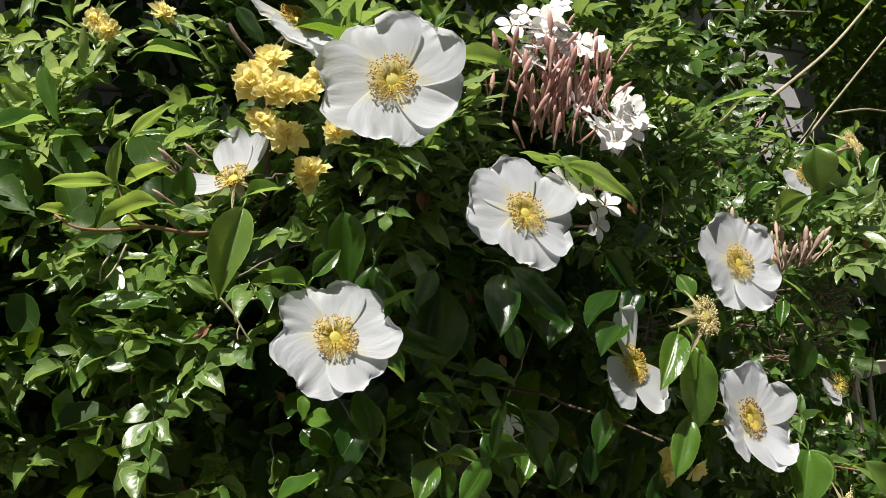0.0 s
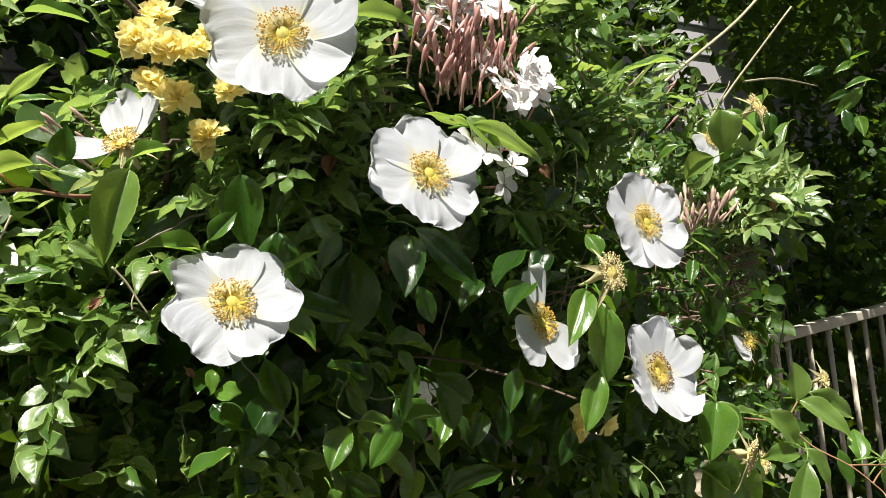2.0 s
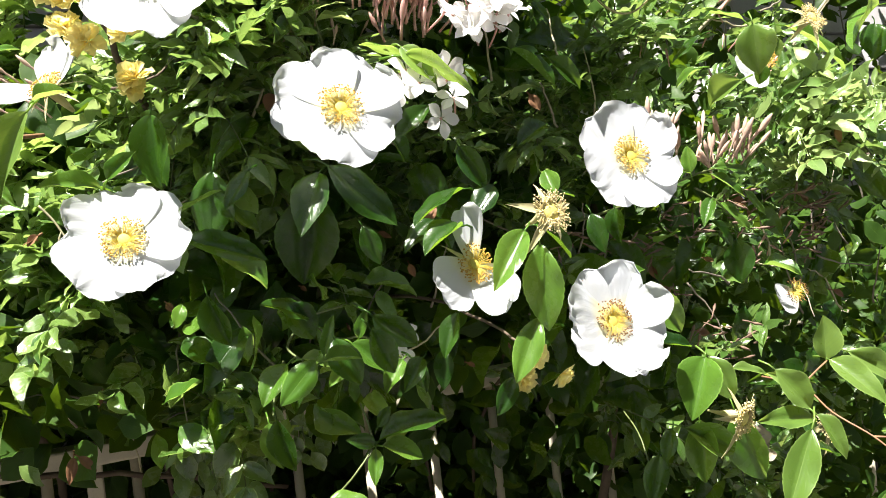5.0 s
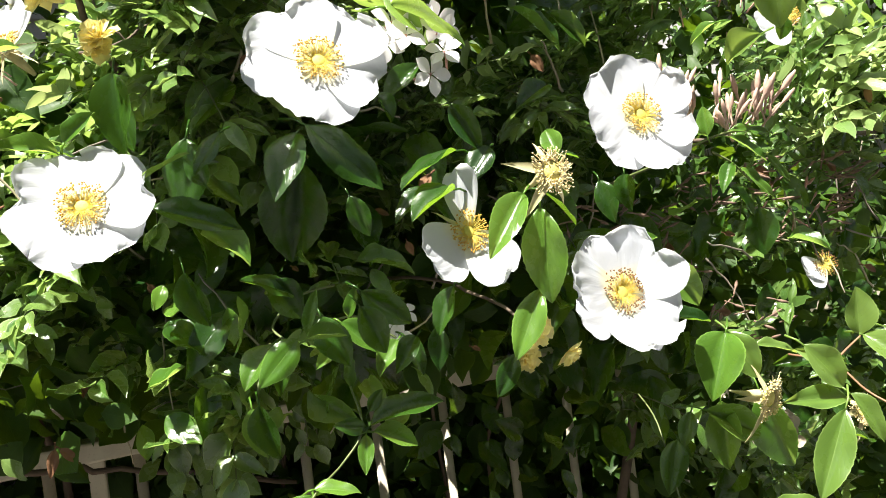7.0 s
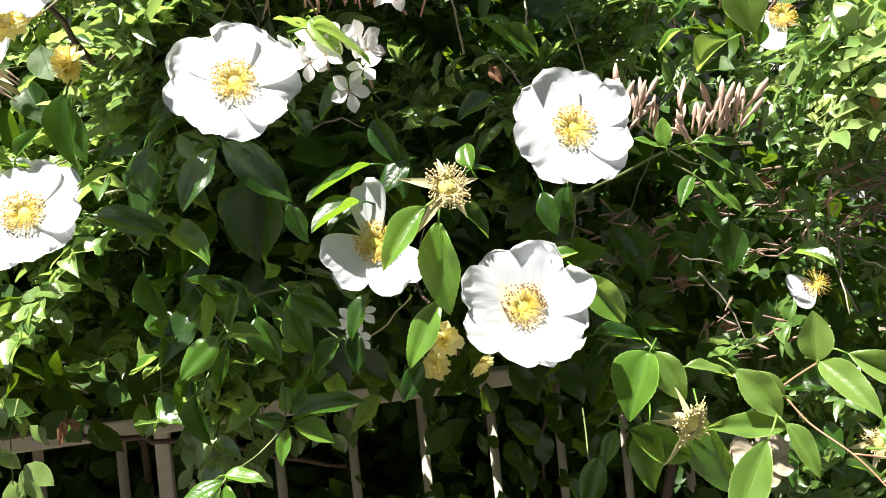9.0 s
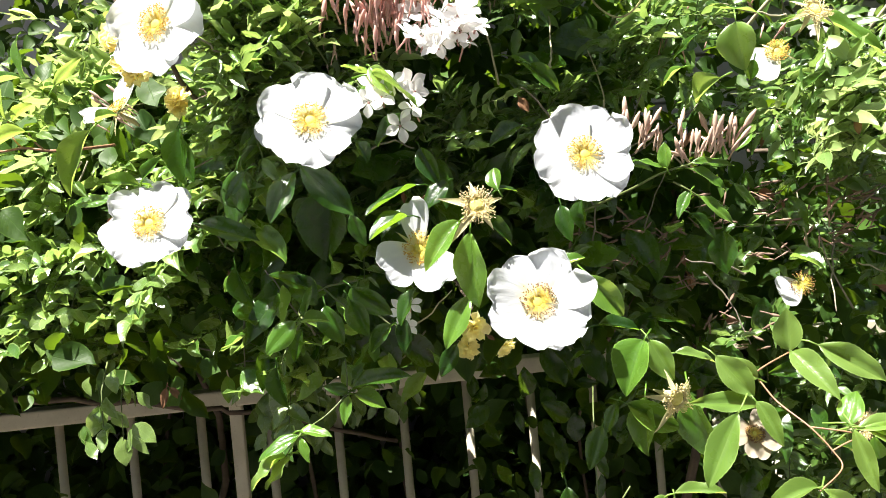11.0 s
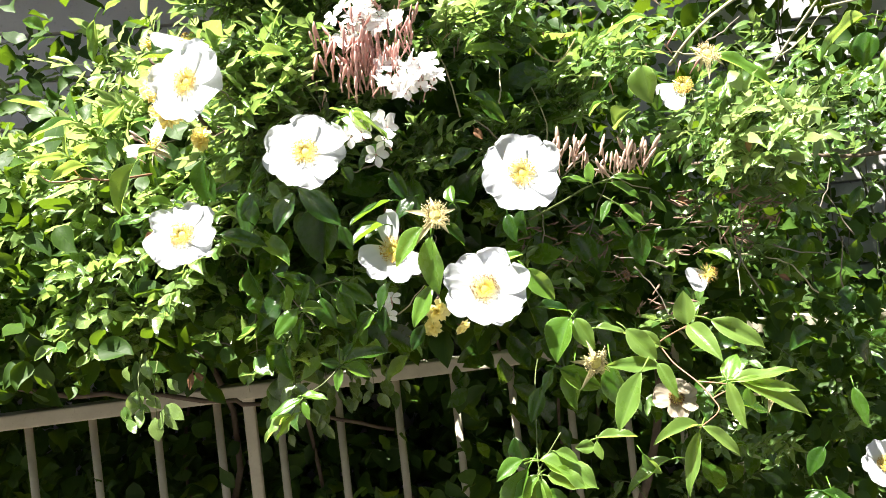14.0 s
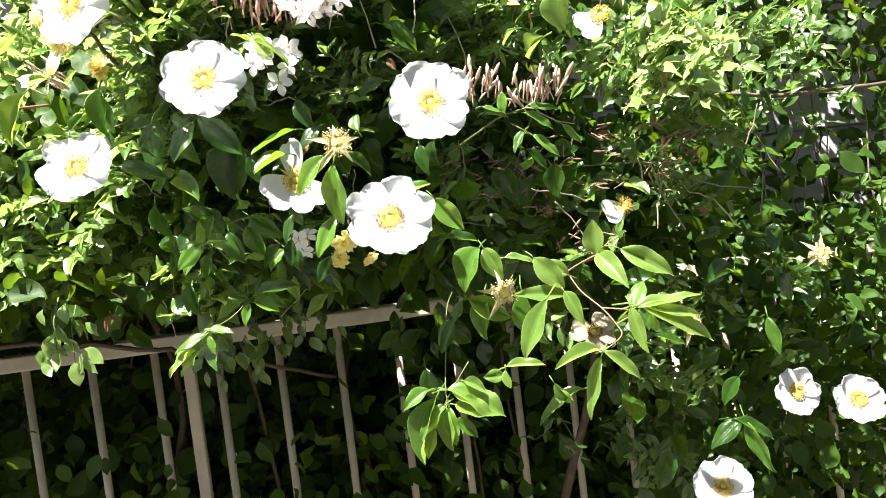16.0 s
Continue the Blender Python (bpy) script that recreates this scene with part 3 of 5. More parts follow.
rose_leaf((0.553, 0.4, 1.302), (0.58, 0.395, 1.264), 0.5, YOUNG_LEAF, "f")
rose_leaf((0.527, 0.4, 1.311), (0.55, 0.395, 1.318), 0.55, YOUNG_LEAF, "u")
rose_leaf((0.561, 0.41, 1.257), (0.597, 0.405, 1.251), 0.42, ROSE_LEAF, "u")
rose_leaf((0.593, 0.388, 1.243), (0.567, 0.38, 1.201), 0.68, YOUNG_LEAF, "f")
rose_leaf((0.599, 0.392, 1.242), (0.616, 0.385, 1.206), 0.55, LIME_LEAF, "f")
rose_leaf((0.62, 0.39, 1.229), (0.653, 0.38, 1.223), 0.4, LIME_LEAF, "u")
rose_leaf((0.684, 0.372, 1.203), (0.653, 0.38, 1.222), 0.6, LIME_LEAF, "f")
rose_leaf((0.681, 0.37, 1.181), (0.621, 0.365, 1.193), 0.36, LIME_LEAF, "u")
rose_leaf((0.724, 0.388, 1.22), (0.722, 0.385, 1.258), 0.75, LIME_LEAF, "f")
rose_leaf((0.724, 0.385, 1.22), (0.734, 0.34, 1.191), 0.5, LIME_LEAF, "fu")
rose_leaf((0.709, 0.46, 1.328), (0.706, 0.455, 1.287), 0.8, ROSE_LEAF, "f")
rose_leaf((0.654, 0.45, 1.392), (0.652, 0.45, 1.417), 0.55, YOUNG_LEAF, "f")
rose_leaf((0.677, 0.45, 1.395), (0.717, 0.44, 1.394), 0.32, YOUNG_LEAF, "u")
rose_leaf((0.676, 0.45, 1.39), (0.709, 0.44, 1.368), 0.42, YOUNG_LEAF, "u")
rose_leaf((0.675, 0.45, 1.369), (0.658, 0.445, 1.344), 0.5, YOUNG_LEAF, "f")
rose_leaf((0.684, 0.45, 1.363), (0.713, 0.44, 1.336), 0.35, YOUNG_LEAF, "u")
rose_leaf((0.675, 0.455, 1.348), (0.701, 0.45, 1.324), 0.42, ROSE_LEAF, "u")
rose_leaf((0.724, 0.46, 1.373), (0.744, 0.45, 1.349), 0.36, YOUNG_LEAF, "u")
rose_leaf((0.629, 0.455, 1.402), (0.655, 0.45, 1.392), 0.32, YOUNG_LEAF, "u")
rose_leaf((0.537, 0.48, 1.505), (0.563, 0.47, 1.476), 0.42, ROSE_LEAF, "u")
rose_leaf((0.521, 0.47, 1.445), (0.488, 0.46, 1.432), 0.6, ROSE_LEAF, "f")
rose_leaf((0.551, 0.46, 1.366), (0.555, 0.45, 1.332), 0.5, ROSE_LEAF, "f")
rose_leaf((0.568, 0.45, 1.368), (0.566, 0.445, 1.339), 0.55, ROSE_LEAF, "f")
rose_leaf((0.214, 0.44, 1.39), (0.244, 0.43, 1.41), 0.4, YOUNG_LEAF, "u")
rose_leaf((0.221, 0.45, 1.377), (0.274, 0.44, 1.358), 0.36, ROSE_LEAF, "fu")
rose_leaf((0.21, 0.46, 1.463), (0.209, 0.455, 1.413), 0.5, ROSE_LEAF, "f")
rose_leaf((0.255, 0.45, 1.388), (0.244, 0.45, 1.406), 0.5, ROSE_LEAF, "f")
rose_leaf((0.267, 0.44, 1.419), (0.247, 0.435, 1.395), 0.5, ROSE_LEAF, "f")
rose_leaf((0.25, 0.5, 1.427), (0.243, 0.5, 1.373), 0.6, ROSE_LEAF, "f")
rose_leaf((0.298, 0.44, 1.284), (0.271, 0.43, 1.26), 0.55, YOUNG_LEAF, "f")
rose_leaf((0.303, 0.44, 1.282), (0.328, 0.43, 1.282), 0.5, YOUNG_LEAF, "u")
rose_leaf((0.305, 0.445, 1.285), (0.312, 0.44, 1.314), 0.3, YOUNG_LEAF, "f")
rose_leaf((0.323, 0.48, 1.292), (0.336, 0.47, 1.255), 0.6, ROSE_LEAF, "f")
rose_leaf((0.292, 0.5, 1.321), (0.315, 0.5, 1.292), 0.7, ROSE_LEAF, "f")
rose_leaf((0.238, 0.52, 1.335), (0.249, 0.52, 1.293), 0.5, ROSE_LEAF, "f")
rose_leaf((0.273, 0.48, 1.239), (0.28, 0.47, 1.202), 0.5, ROSE_LEAF, "f")
rose_leaf((0.41, 0.47, 1.374), (0.379, 0.46, 1.355), 0.5, ROSE_LEAF, "f")
rose_leaf((0.354, 0.48, 1.375), (0.366, 0.48, 1.344), 0.5, ROSE_LEAF, "f")
rose_leaf((0.752, 0.39, 1.222), (0.803, 0.37, 1.187), 0.46, LIME_LEAF, "u")
rose_leaf((0.727, 0.315, 1.168), (0.735, 0.3, 1.122), 0.36, LIME_LEAF, "f")
rose_leaf((0.733, 0.32, 1.166), (0.800, 0.31, 1.173), 0.28, LIME_LEAF, "u")
rose_leaf((0.737, 0.32, 1.168), (0.814, 0.3, 1.130), 0.27, LIME_LEAF, "u")
rose_leaf((0.738, 0.318, 1.168), (0.800, 0.308, 1.152), 0.25, LIME_LEAF, "fu")
rose_leaf((0.739, 0.34, 1.163), (0.756, 0.35, 1.191), 0.7, YOUNG_LEAF, "f")
rose_leaf((0.685, 0.3, 1.133), (0.636, 0.29, 1.13), 0.36, LIME_LEAF, "u")
rose_leaf((0.688, 0.3, 1.131), (0.721, 0.285, 1.104), 0.36, LIME_LEAF, "u")
rose_leaf((0.685, 0.3, 1.126), (0.659, 0.29, 1.071), 0.3, LIME_LEAF, "f")
rose_leaf((0.755, 0.33, 1.156), (0.758, 0.33, 1.136), 0.6, YOUNG_LEAF, "f")
rose_leaf((0.649, 0.343, 1.184), (0.619, 0.345, 1.126), 0.45, LIME_LEAF, "f")
rose_leaf((0.674, 0.36, 1.187), (0.686, 0.34, 1.154), 0.45, LIME_LEAF, "fu")
rose_leaf((0.539, 0.375, 1.099), (0.597, 0.36, 1.067), 0.52, LIME_LEAF, "u", 0.05)
rose_leaf((0.544, 0.37, 1.083), (0.581, 0.355, 1.068), 0.55, LIME_LEAF, "u", 0.05)
rose_leaf((0.534, 0.37, 1.084), (0.501, 0.36, 1.055), 0.42, LIME_LEAF, "f", 0.05)
rose_leaf((0.538, 0.37, 1.081), (0.538, 0.36, 1.041), 0.4, LIME_LEAF, "f", 0.05)
rose_leaf((0.605, 0.38, 1.112), (0.647, 0.37, 1.111), 0.36, LIME_LEAF, "u")
rose_leaf((0.604, 0.385, 1.102), (0.58, 0.38, 1.105), 0.6, LIME_LEAF, "f")
rose_leaf((0.605, 0.38, 1.109), (0.607, 0.375, 1.089), 0.5, LIME_LEAF, "f")
rose_leaf((0.557, 0.41, 1.168), (0.54, 0.405, 1.132), 0.5, ROSE_LEAF, "f")
rose_leaf((0.572, 0.41, 1.186), (0.558, 0.405, 1.163), 0.5, ROSE_LEAF, "f")
rose_leaf((0.523, 0.42, 1.115), (0.531, 0.42, 1.076), 0.6, ROSE_LEAF, "f")
rose_leaf((0.640, 0.412, 1.187), (0.655, 0.402, 1.122), 0.58, YOUNG_LEAF, "f")
rose_leaf((0.578, 0.402, 1.187), (0.622, 0.396, 1.162), 0.46, YOUNG_LEAF, "fu")
rose_leaf((0.648, 0.372, 1.226), (0.674, 0.358, 1.191), 0.62, LIME_LEAF, "fu")
rose_leaf((0.596, 0.405, 1.190), (0.590, 0.398, 1.140), 0.5, YOUNG_LEAF, "f")
rose_leaf((0.668, 0.42, 1.076), (0.688, 0.42, 1.047), 0.5, YOUNG_LEAF, "f")
rose_leaf((0.704, 0.43, 1.062), (0.644, 0.43, 1.038), 0.4, YOUNG_LEAF, "u")
rose_leaf((0.293, 0.43, 1.186), (0.257, 0.42, 1.176), 0.42, YOUNG_LEAF, "u")
rose_leaf((0.294, 0.43, 1.19), (0.322, 0.42, 1.187), 0.45, YOUNG_LEAF, "u")
rose_leaf((0.294, 0.43, 1.183), (0.299, 0.42, 1.164), 0.5, YOUNG_LEAF, "f")
rose_leaf((0.28, 0.43, 1.17), (0.247, 0.42, 1.152), 0.42, LIME_LEAF, "u", 0.05)
rose_leaf((0.283, 0.43, 1.169), (0.26, 0.42, 1.148), 0.4, LIME_LEAF, "u", 0.05)
rose_leaf((0.341, 0.455, 1.215), (0.395, 0.45, 1.228), 0.42, ROSE_LEAF, "u")
rose_leaf((0.343, 0.455, 1.211), (0.371, 0.445, 1.198), 0.5, YOUNG_LEAF, "u")
rose_leaf((0.338, 0.455, 1.21), (0.332, 0.445, 1.186), 0.42, YOUNG_LEAF, "f")
rose_leaf((0.338, 0.455, 1.215), (0.316, 0.45, 1.222), 0.5, ROSE_LEAF, "f")
rose_leaf((0.343, 0.46, 1.224), (0.355, 0.46, 1.238), 0.5, ROSE_LEAF, "f")
rose_leaf((0.067, 0.458, 1.480), (0.029, 0.452, 1.482), 0.34, LIME_LEAF, "b")
rose_leaf((0.068, 0.458, 1.480), (0.066, 0.446, 1.504), 0.40, LIME_LEAF, "u")
rose_leaf((0.072, 0.458, 1.479), (0.095, 0.445, 1.491), 0.46, LIME_LEAF, "b")
rose_leaf((0.088, 0.446, 1.467), (0.050, 0.440, 1.459), 0.46, LIME_LEAF, "b")
rose_leaf((0.107, 0.462, 1.472), (0.105, 0.452, 1.490), 0.80, ROSE_LEAF, "fu")
rose_leaf((0.089, 0.440, 1.462), (0.100, 0.435, 1.456), 0.50, LIME_LEAF, "b")
rose_leaf((0.098, 0.442, 1.463), (0.113, 0.432, 1.457), 0.50, LIME_LEAF, "fu")
rose_leaf((0.138, 0.450, 1.465), (0.115, 0.436, 1.413), 0.42, LIME_LEAF, "fu")
rose_leaf((0.142, 0.455, 1.473), (0.161, 0.445, 1.478), 0.50, YOUNG_LEAF, "fu")
rose_leaf((0.040, 0.450, 1.461), (0.025, 0.445, 1.465), 0.55, LIME_LEAF, "b")
rose_leaf((0.065, 0.462, 1.452), (0.035, 0.455, 1.441), 0.42, YOUNG_LEAF, "fu")
rose_leaf((0.101, 0.450, 1.423), (0.115, 0.442, 1.413), 0.50, LIME_LEAF, "f")
rose_leaf((0.175, 0.450, 1.414), (0.141, 0.442, 1.422), 0.40, YOUNG_LEAF, "fu")
rose_leaf((0.179, 0.445, 1.419), (0.197, 0.440, 1.436), 0.50, YOUNG_LEAF, "f")
rose_leaf((0.111, 0.480, 1.424), (0.123, 0.471, 1.410), 0.5, YOUNG_LEAF, "f")
rose_leaf((0.182, 0.480, 1.415), (0.152, 0.480, 1.424), 0.36, ROSE_LEAF, "u")
rose_leaf((0.29, 0.43, 1.569), (0.327, 0.406, 1.562), 0.42, YOUNG_LEAF, "s")
rose_leaf((0.207, 0.42, 1.565), (0.17, 0.41, 1.578), 0.45, ROSE_LEAF, "fu")
rose_leaf((0.206, 0.42, 1.564), (0.222, 0.41, 1.559), 0.5, YOUNG_LEAF, "s")
rose_leaf((0.292, 0.47, 1.628), (0.31, 0.47, 1.611), 0.7, YOUNG_LEAF, "f")
rose_leaf((0.158, 0.5, 1.615), (0.179, 0.5, 1.591), 0.5, ROSE_LEAF, "f")
rose_leaf((0.402, 0.4, 1.366), (0.367, 0.39, 1.352), 0.62, ROSE_LEAF, "u")
rose_leaf((0.383, 0.43, 1.5), (0.398, 0.41, 1.472), 0.42, LIME_LEAF, "fu")
rose_leaf((0.386, 0.43, 1.492), (0.359, 0.448, 1.51), 0.5, YOUNG_LEAF, "s")
rose_leaf((0.383, 0.425, 1.492), (0.425, 0.39, 1.466), 0.44, YOUNG_LEAF, "s")
rose_leaf((0.765, 0.5, 1.597), (0.725, 0.551, 1.609), 0.24, YOUNG_LEAF, "u")
rose_leaf((0.722, 0.428, 1.52), (0.727, 0.43, 1.475), 0.92, LIME_LEAF, "f")
rose_leaf((0.704, 0.43, 1.47), (0.688, 0.458, 1.454), 0.85, LIME_LEAF, "f")
rose_leaf((0.71, 0.48, 1.525), (0.69, 0.50, 1.504), 0.45, ROSE_LEAF, "u")
rose_leaf((0.744, 0.44, 1.487), (0.742, 0.447, 1.469), 0.7, ROSE_LEAF, "f")
rose_leaf((0.677, 0.45, 1.486), (0.663, 0.471, 1.477), 0.45, YOUNG_LEAF, "u")
rose_leaf((0.844, 0.5, 1.542), (0.92, 0.48, 1.502), 0.32, YOUNG_LEAF, "u")
rose_leaf((0.788, 0.5, 1.547), (0.735, 0.5, 1.565), 0.32, YOUNG_LEAF, "u")
rose_leaf((1.331, 0.600, 1.664), (1.298, 0.620, 1.655), 0.5, ROSE_LEAF, "fu")
rose_leaf((1.446, 0.600, 1.680), (1.412, 0.622, 1.669), 0.5, YOUNG_LEAF, "fu")
rose_leaf((1.397, 0.600, 1.720), (1.389, 0.582, 1.681), 0.4, ROSE_LEAF, "f")
rose_leaf((1.433, 0.600, 1.684), (1.421, 0.564, 1.690), 0.5, ROSE_LEAF, "u")
rose_leaf((1.464, 0.600, 1.636), (1.429, 0.638, 1.591), 0.45, YOUNG_LEAF, "f")
rose_leaf((1.420, 0.600, 1.624), (1.381, 0.632, 1.614), 0.4, ROSE_LEAF, "u")
rose_leaf((1.508, 0.600, 1.654), (1.467, 0.634, 1.649), 0.4, YOUNG_LEAF, "u")
rose_leaf((1.382, 0.600, 1.593), (1.371, 0.587, 1.544), 0.55, ROSE_LEAF, "f")
rose_leaf((1.429, 0.600, 1.581), (1.415, 0.587, 1.542), 0.6, YOUNG_LEAF, "f")
rose_leaf((1.134, 0.6, 1.604), (1.03, 0.58, 1.555), 0.32, YOUNG_LEAF, "s")
rose_leaf((1.15, 0.62, 1.585), (1.138, 0.62, 1.534), 0.9, ROSE_LEAF, "f")
rose_leaf((1.188, 0.6, 1.562), (1.143, 0.6, 1.512), 0.4, YOUNG_LEAF, "s")
rose_leaf((0.621, 0.56, 1.586), (0.696, 0.55, 1.61), 0.36, YOUNG_LEAF, "s")
rose_leaf((0.598, 0.56, 1.585), (0.528, 0.55, 1.594), 0.3, YOUNG_LEAF, "s")
rose_leaf((0.559, 0.55, 1.583), (0.593, 0.55, 1.558), 0.4, YOUNG_LEAF, "u")
rose_leaf((0.531, 0.53, 1.526), (0.574, 0.52, 1.491), 0.45, YOUNG_LEAF, "u")
rose_leaf((0.878, 0.52, 1.074), (0.827, 0.5, 1.098), 0.5, ROSE_LEAF, "f")
rose_leaf((0.937, 0.5, 1.026), (0.91, 0.5, 0.994), 0.6, ROSE_LEAF, "f")
rose_leaf((0.973, 0.48, 1.103), (0.979, 0.47, 1.054), 0.4, YOUNG_LEAF, "f")
rose_leaf((0.929, 0.48, 0.974), (0.95, 0.46, 0.907), 0.36, YOUNG_LEAF, "fu")
rose_leaf((0.922, 0.48, 0.977), (0.878, 0.48, 0.949), 0.55, ROSE_LEAF, "f")
rose_leaf((0.914, 0.48, 0.979), (0.968, 0.47, 0.952), 0.35, ROSE_LEAF, "u")

rose_leaf((0.04, 0.56, 1.58), (0.045, 0.55, 1.539), 0.3, YOUNG_LEAF, "s")
rose_leaf((0.086, 0.52, 1.522), (0.111, 0.52, 1.551), 0.32, YOUNG_LEAF, "s")
rose_leaf((0.041, 0.56, 1.542), (-0.009, 0.54, 1.53), 0.3, YOUNG_LEAF, "u")
rose_leaf((0.031, 0.56, 1.521), (-0.02, 0.54, 1.517), 0.28, YOUNG_LEAF, "u")
rose_leaf((0.065, 0.6, 1.681), (0.058, 0.59, 1.622), 0.28, YOUNG_LEAF, "s")
rose_leaf((0.08, 0.6, 1.692), (0.1, 0.6, 1.704), 0.5, YOUNG_LEAF, "s")
rose_leaf((-0.012, 0.62, 1.573), (-0.051, 0.6, 1.59), 0.35, YOUNG_LEAF, "u")
rose_leaf((-0.073, 0.8, 1.741), (-0.105, 0.8, 1.758), 0.6, YOUNG_LEAF, "f")
rose_leaf((-0.071, 0.8, 1.729), (-0.102, 0.8, 1.712), 0.5, YOUNG_LEAF, "f")
rose_leaf((0.238, 0.47, 1.595), (0.208, 0.46, 1.581), 0.4, YOUNG_LEAF, "s")
rose_leaf((0.268, 0.47, 1.579), (0.301, 0.46, 1.581), 0.4, YOUNG_LEAF, "s")
rose_leaf((0.308, 0.56, 1.644), (0.284, 0.56, 1.669), 0.6, YOUNG_LEAF, "s")
rose_leaf((0.277, 0.55, 1.544), (0.25, 0.55, 1.552), 0.6, ROSE_LEAF, "f")
rose_leaf((0.286, 0.56, 1.564), (0.31, 0.56, 1.536), 0.6, ROSE_LEAF, "f")
rose_leaf((0.207, 0.48, 1.457), (0.215, 0.47, 1.416), 0.5, ROSE_LEAF, "f")
rose_leaf((0.065, 0.6, 1.416), (0.115, 0.58, 1.42), 0.4, YOUNG_LEAF, "u")
rose_leaf((0.412, 0.46, 1.462), (0.383, 0.46, 1.435), 0.5, ROSE_LEAF, "f")
rose_leaf((0.123, 0.6, 1.642), (0.141, 0.6, 1.625), 0.35, YOUNG_LEAF, "u")
rose_leaf((0.113, 0.6, 1.611), (0.151, 0.58, 1.61), 0.3, YOUNG_LEAF, "u")
rose_leaf((0.054, 0.62, 1.563), (0.081, 0.6, 1.563), 0.35, YOUNG_LEAF, "u")
rose_leaf((0.09, 0.6, 1.566), (0.082, 0.6, 1.546), 0.3, YOUNG_LEAF, "s")
rose_leaf((0.097, 0.6, 1.54), (0.122, 0.58, 1.547), 0.3, YOUNG_LEAF, "u")
rose_leaf((0.045, 0.6, 1.538), (0.061, 0.58, 1.542), 0.35, YOUNG_LEAF, "u")

rose_leaf((0.122, 0.672, 1.200), (0.117, 0.665, 1.178), 0.4, DRY_LEAF, "f")
rose_leaf((0.126, 0.672, 1.200), (0.140, 0.665, 1.186), 0.40, DRY_LEAF, "u")
rose_leaf((0.426, 0.5, 1.387), (0.414, 0.5, 1.373), 0.6, DRY_LEAF, "f")
cane("stem", rose, [(0.682, 0.42, 1.208), (0.684, 0.38, 1.205), (0.692, 0.36, 1.185), (0.704, 0.335, 1.168), (0.712, 0.32, 1.152), (0.712, 0.31, 1.141), (0.686, 0.30, 1.130)], 0.0009, 0.0006, RED_STEM, label="thin reddish stem")
cane("stem", rose, [(0.704, 0.335, 1.168), (0.720, 0.325, 1.166), (0.735, 0.318, 1.163)], 0.0008, 0.0006, RED_STEM)
cane("stem", rose, [(0.712, 0.320, 1.152), (0.722, 0.32, 1.156), (0.735, 0.320, 1.160)], 0.0008, 0.0006, RED_STEM)
cane("stem", rose, [(0.684, 0.380, 1.205), (0.700, 0.382, 1.212), (0.722, 0.386, 1.219)], 0.0009, 0.0007, RED_STEM)
cane("stem", rose, [(0.57, 0.47, 1.19), (0.556, 0.43, 1.176), (0.545, 0.40, 1.131), (0.537, 0.375, 1.096), (0.539, 0.37, 1.079)], 0.0007, 0.0006, GREEN_STEM)
cane("stem", rose, [(0.337, 0.48, 1.24), (0.336, 0.455, 1.215), (0.318, 0.445, 1.198), (0.296, 0.43, 1.188), (0.28, 0.43, 1.169)], 0.0008, 0.0007, GREEN_STEM)
cane("stem", rose, [(0.035, 0.460, 1.463), (0.045, 0.455, 1.455), (0.062, 0.455, 1.453), (0.082, 0.450, 1.454), (0.098, 0.450, 1.451), (0.114, 0.455, 1.450), (0.142, 0.500, 1.459)], 0.0008, 0.0015, RED_STEM, label="thin reddish stem")
cane("stem", rose, [(0.069, 0.457, 1.479), (0.070, 0.456, 1.470), (0.075, 0.455, 1.460), (0.082, 0.451, 1.454)], 0.0007, 0.0009, RED_STEM)
cane("stem", rose, [(0.089, 0.446, 1.466), (0.092, 0.448, 1.459), (0.098, 0.450, 1.452)], 0.0006, 0.0008, RED_STEM)
cane("stem", rose, [(0.60, 0.56, 1.36), (0.627, 0.48, 1.376), (0.647, 0.455, 1.387), (0.677, 0.45, 1.394), (0.70, 0.445, 1.392)], 0.0014, 0.0008, GREEN_STEM)
cane("stem", rose, [(0.661, 0.455, 1.379), (0.670, 0.45, 1.372), (0.681, 0.45, 1.364), (0.70, 0.455, 1.35)], 0.0010, 0.0007, GREEN_STEM)
cane("cane", rose, [(0.86, 0.66, 1.57), (0.905, 0.605, 1.622), (1.065, 0.60, 1.71), (1.22, 0.62, 1.80), (1.4, 0.66, 1.9)], 0.0026, 0.0021, PALE_STEM, label="pale dry arching cane")
cane("cane", rose, [(0.971, 0.753, 1.488), (1.003, 0.66, 1.538), (1.057, 0.605, 1.621), (1.122, 0.539, 1.721)], 0.0025, 0.0015, PALE_STEM, label="pale dry arching cane")
cane("cane", rose, [(1.072, 0.6, 1.621), (1.228, 0.63, 1.645), (1.42, 0.66, 1.653)], 0.0019, 0.0012, PALE_STEM)
cane("cane", rose, [(1.087, 0.80, 1.855), (1.24, 0.80, 1.875), (1.398, 0.80, 1.895)], 0.0018, 0.0014, PALE_STEM)
cane("cane", rose, [(0.55, 0.95, 0.0), (0.70, 1.32, 0.5), (0.68, 1.30, 1.0), (0.55, 0.95, 1.35), (0.40, 0.80, 1.7)], 0.004, 0.003, BARK, 6, 0.002)
cane("cane", rose, [(0.50, 0.95, 0.0), (0.80, 1.34, 0.5), (0.79, 1.30, 0.95), (0.80, 0.90, 1.25), (0.88, 0.85, 1.42)], 0.004, 0.003, BARK, 6, 0.002)
cane("cane", rose, [(1.00, 0.92, 1.44), (1.157, 0.85, 1.434), (1.24, 0.86, 1.425), (1.312, 0.85, 1.421), (1.6, 0.9, 1.43)], 0.004, 0.0035, BARK, 6, 0.001)

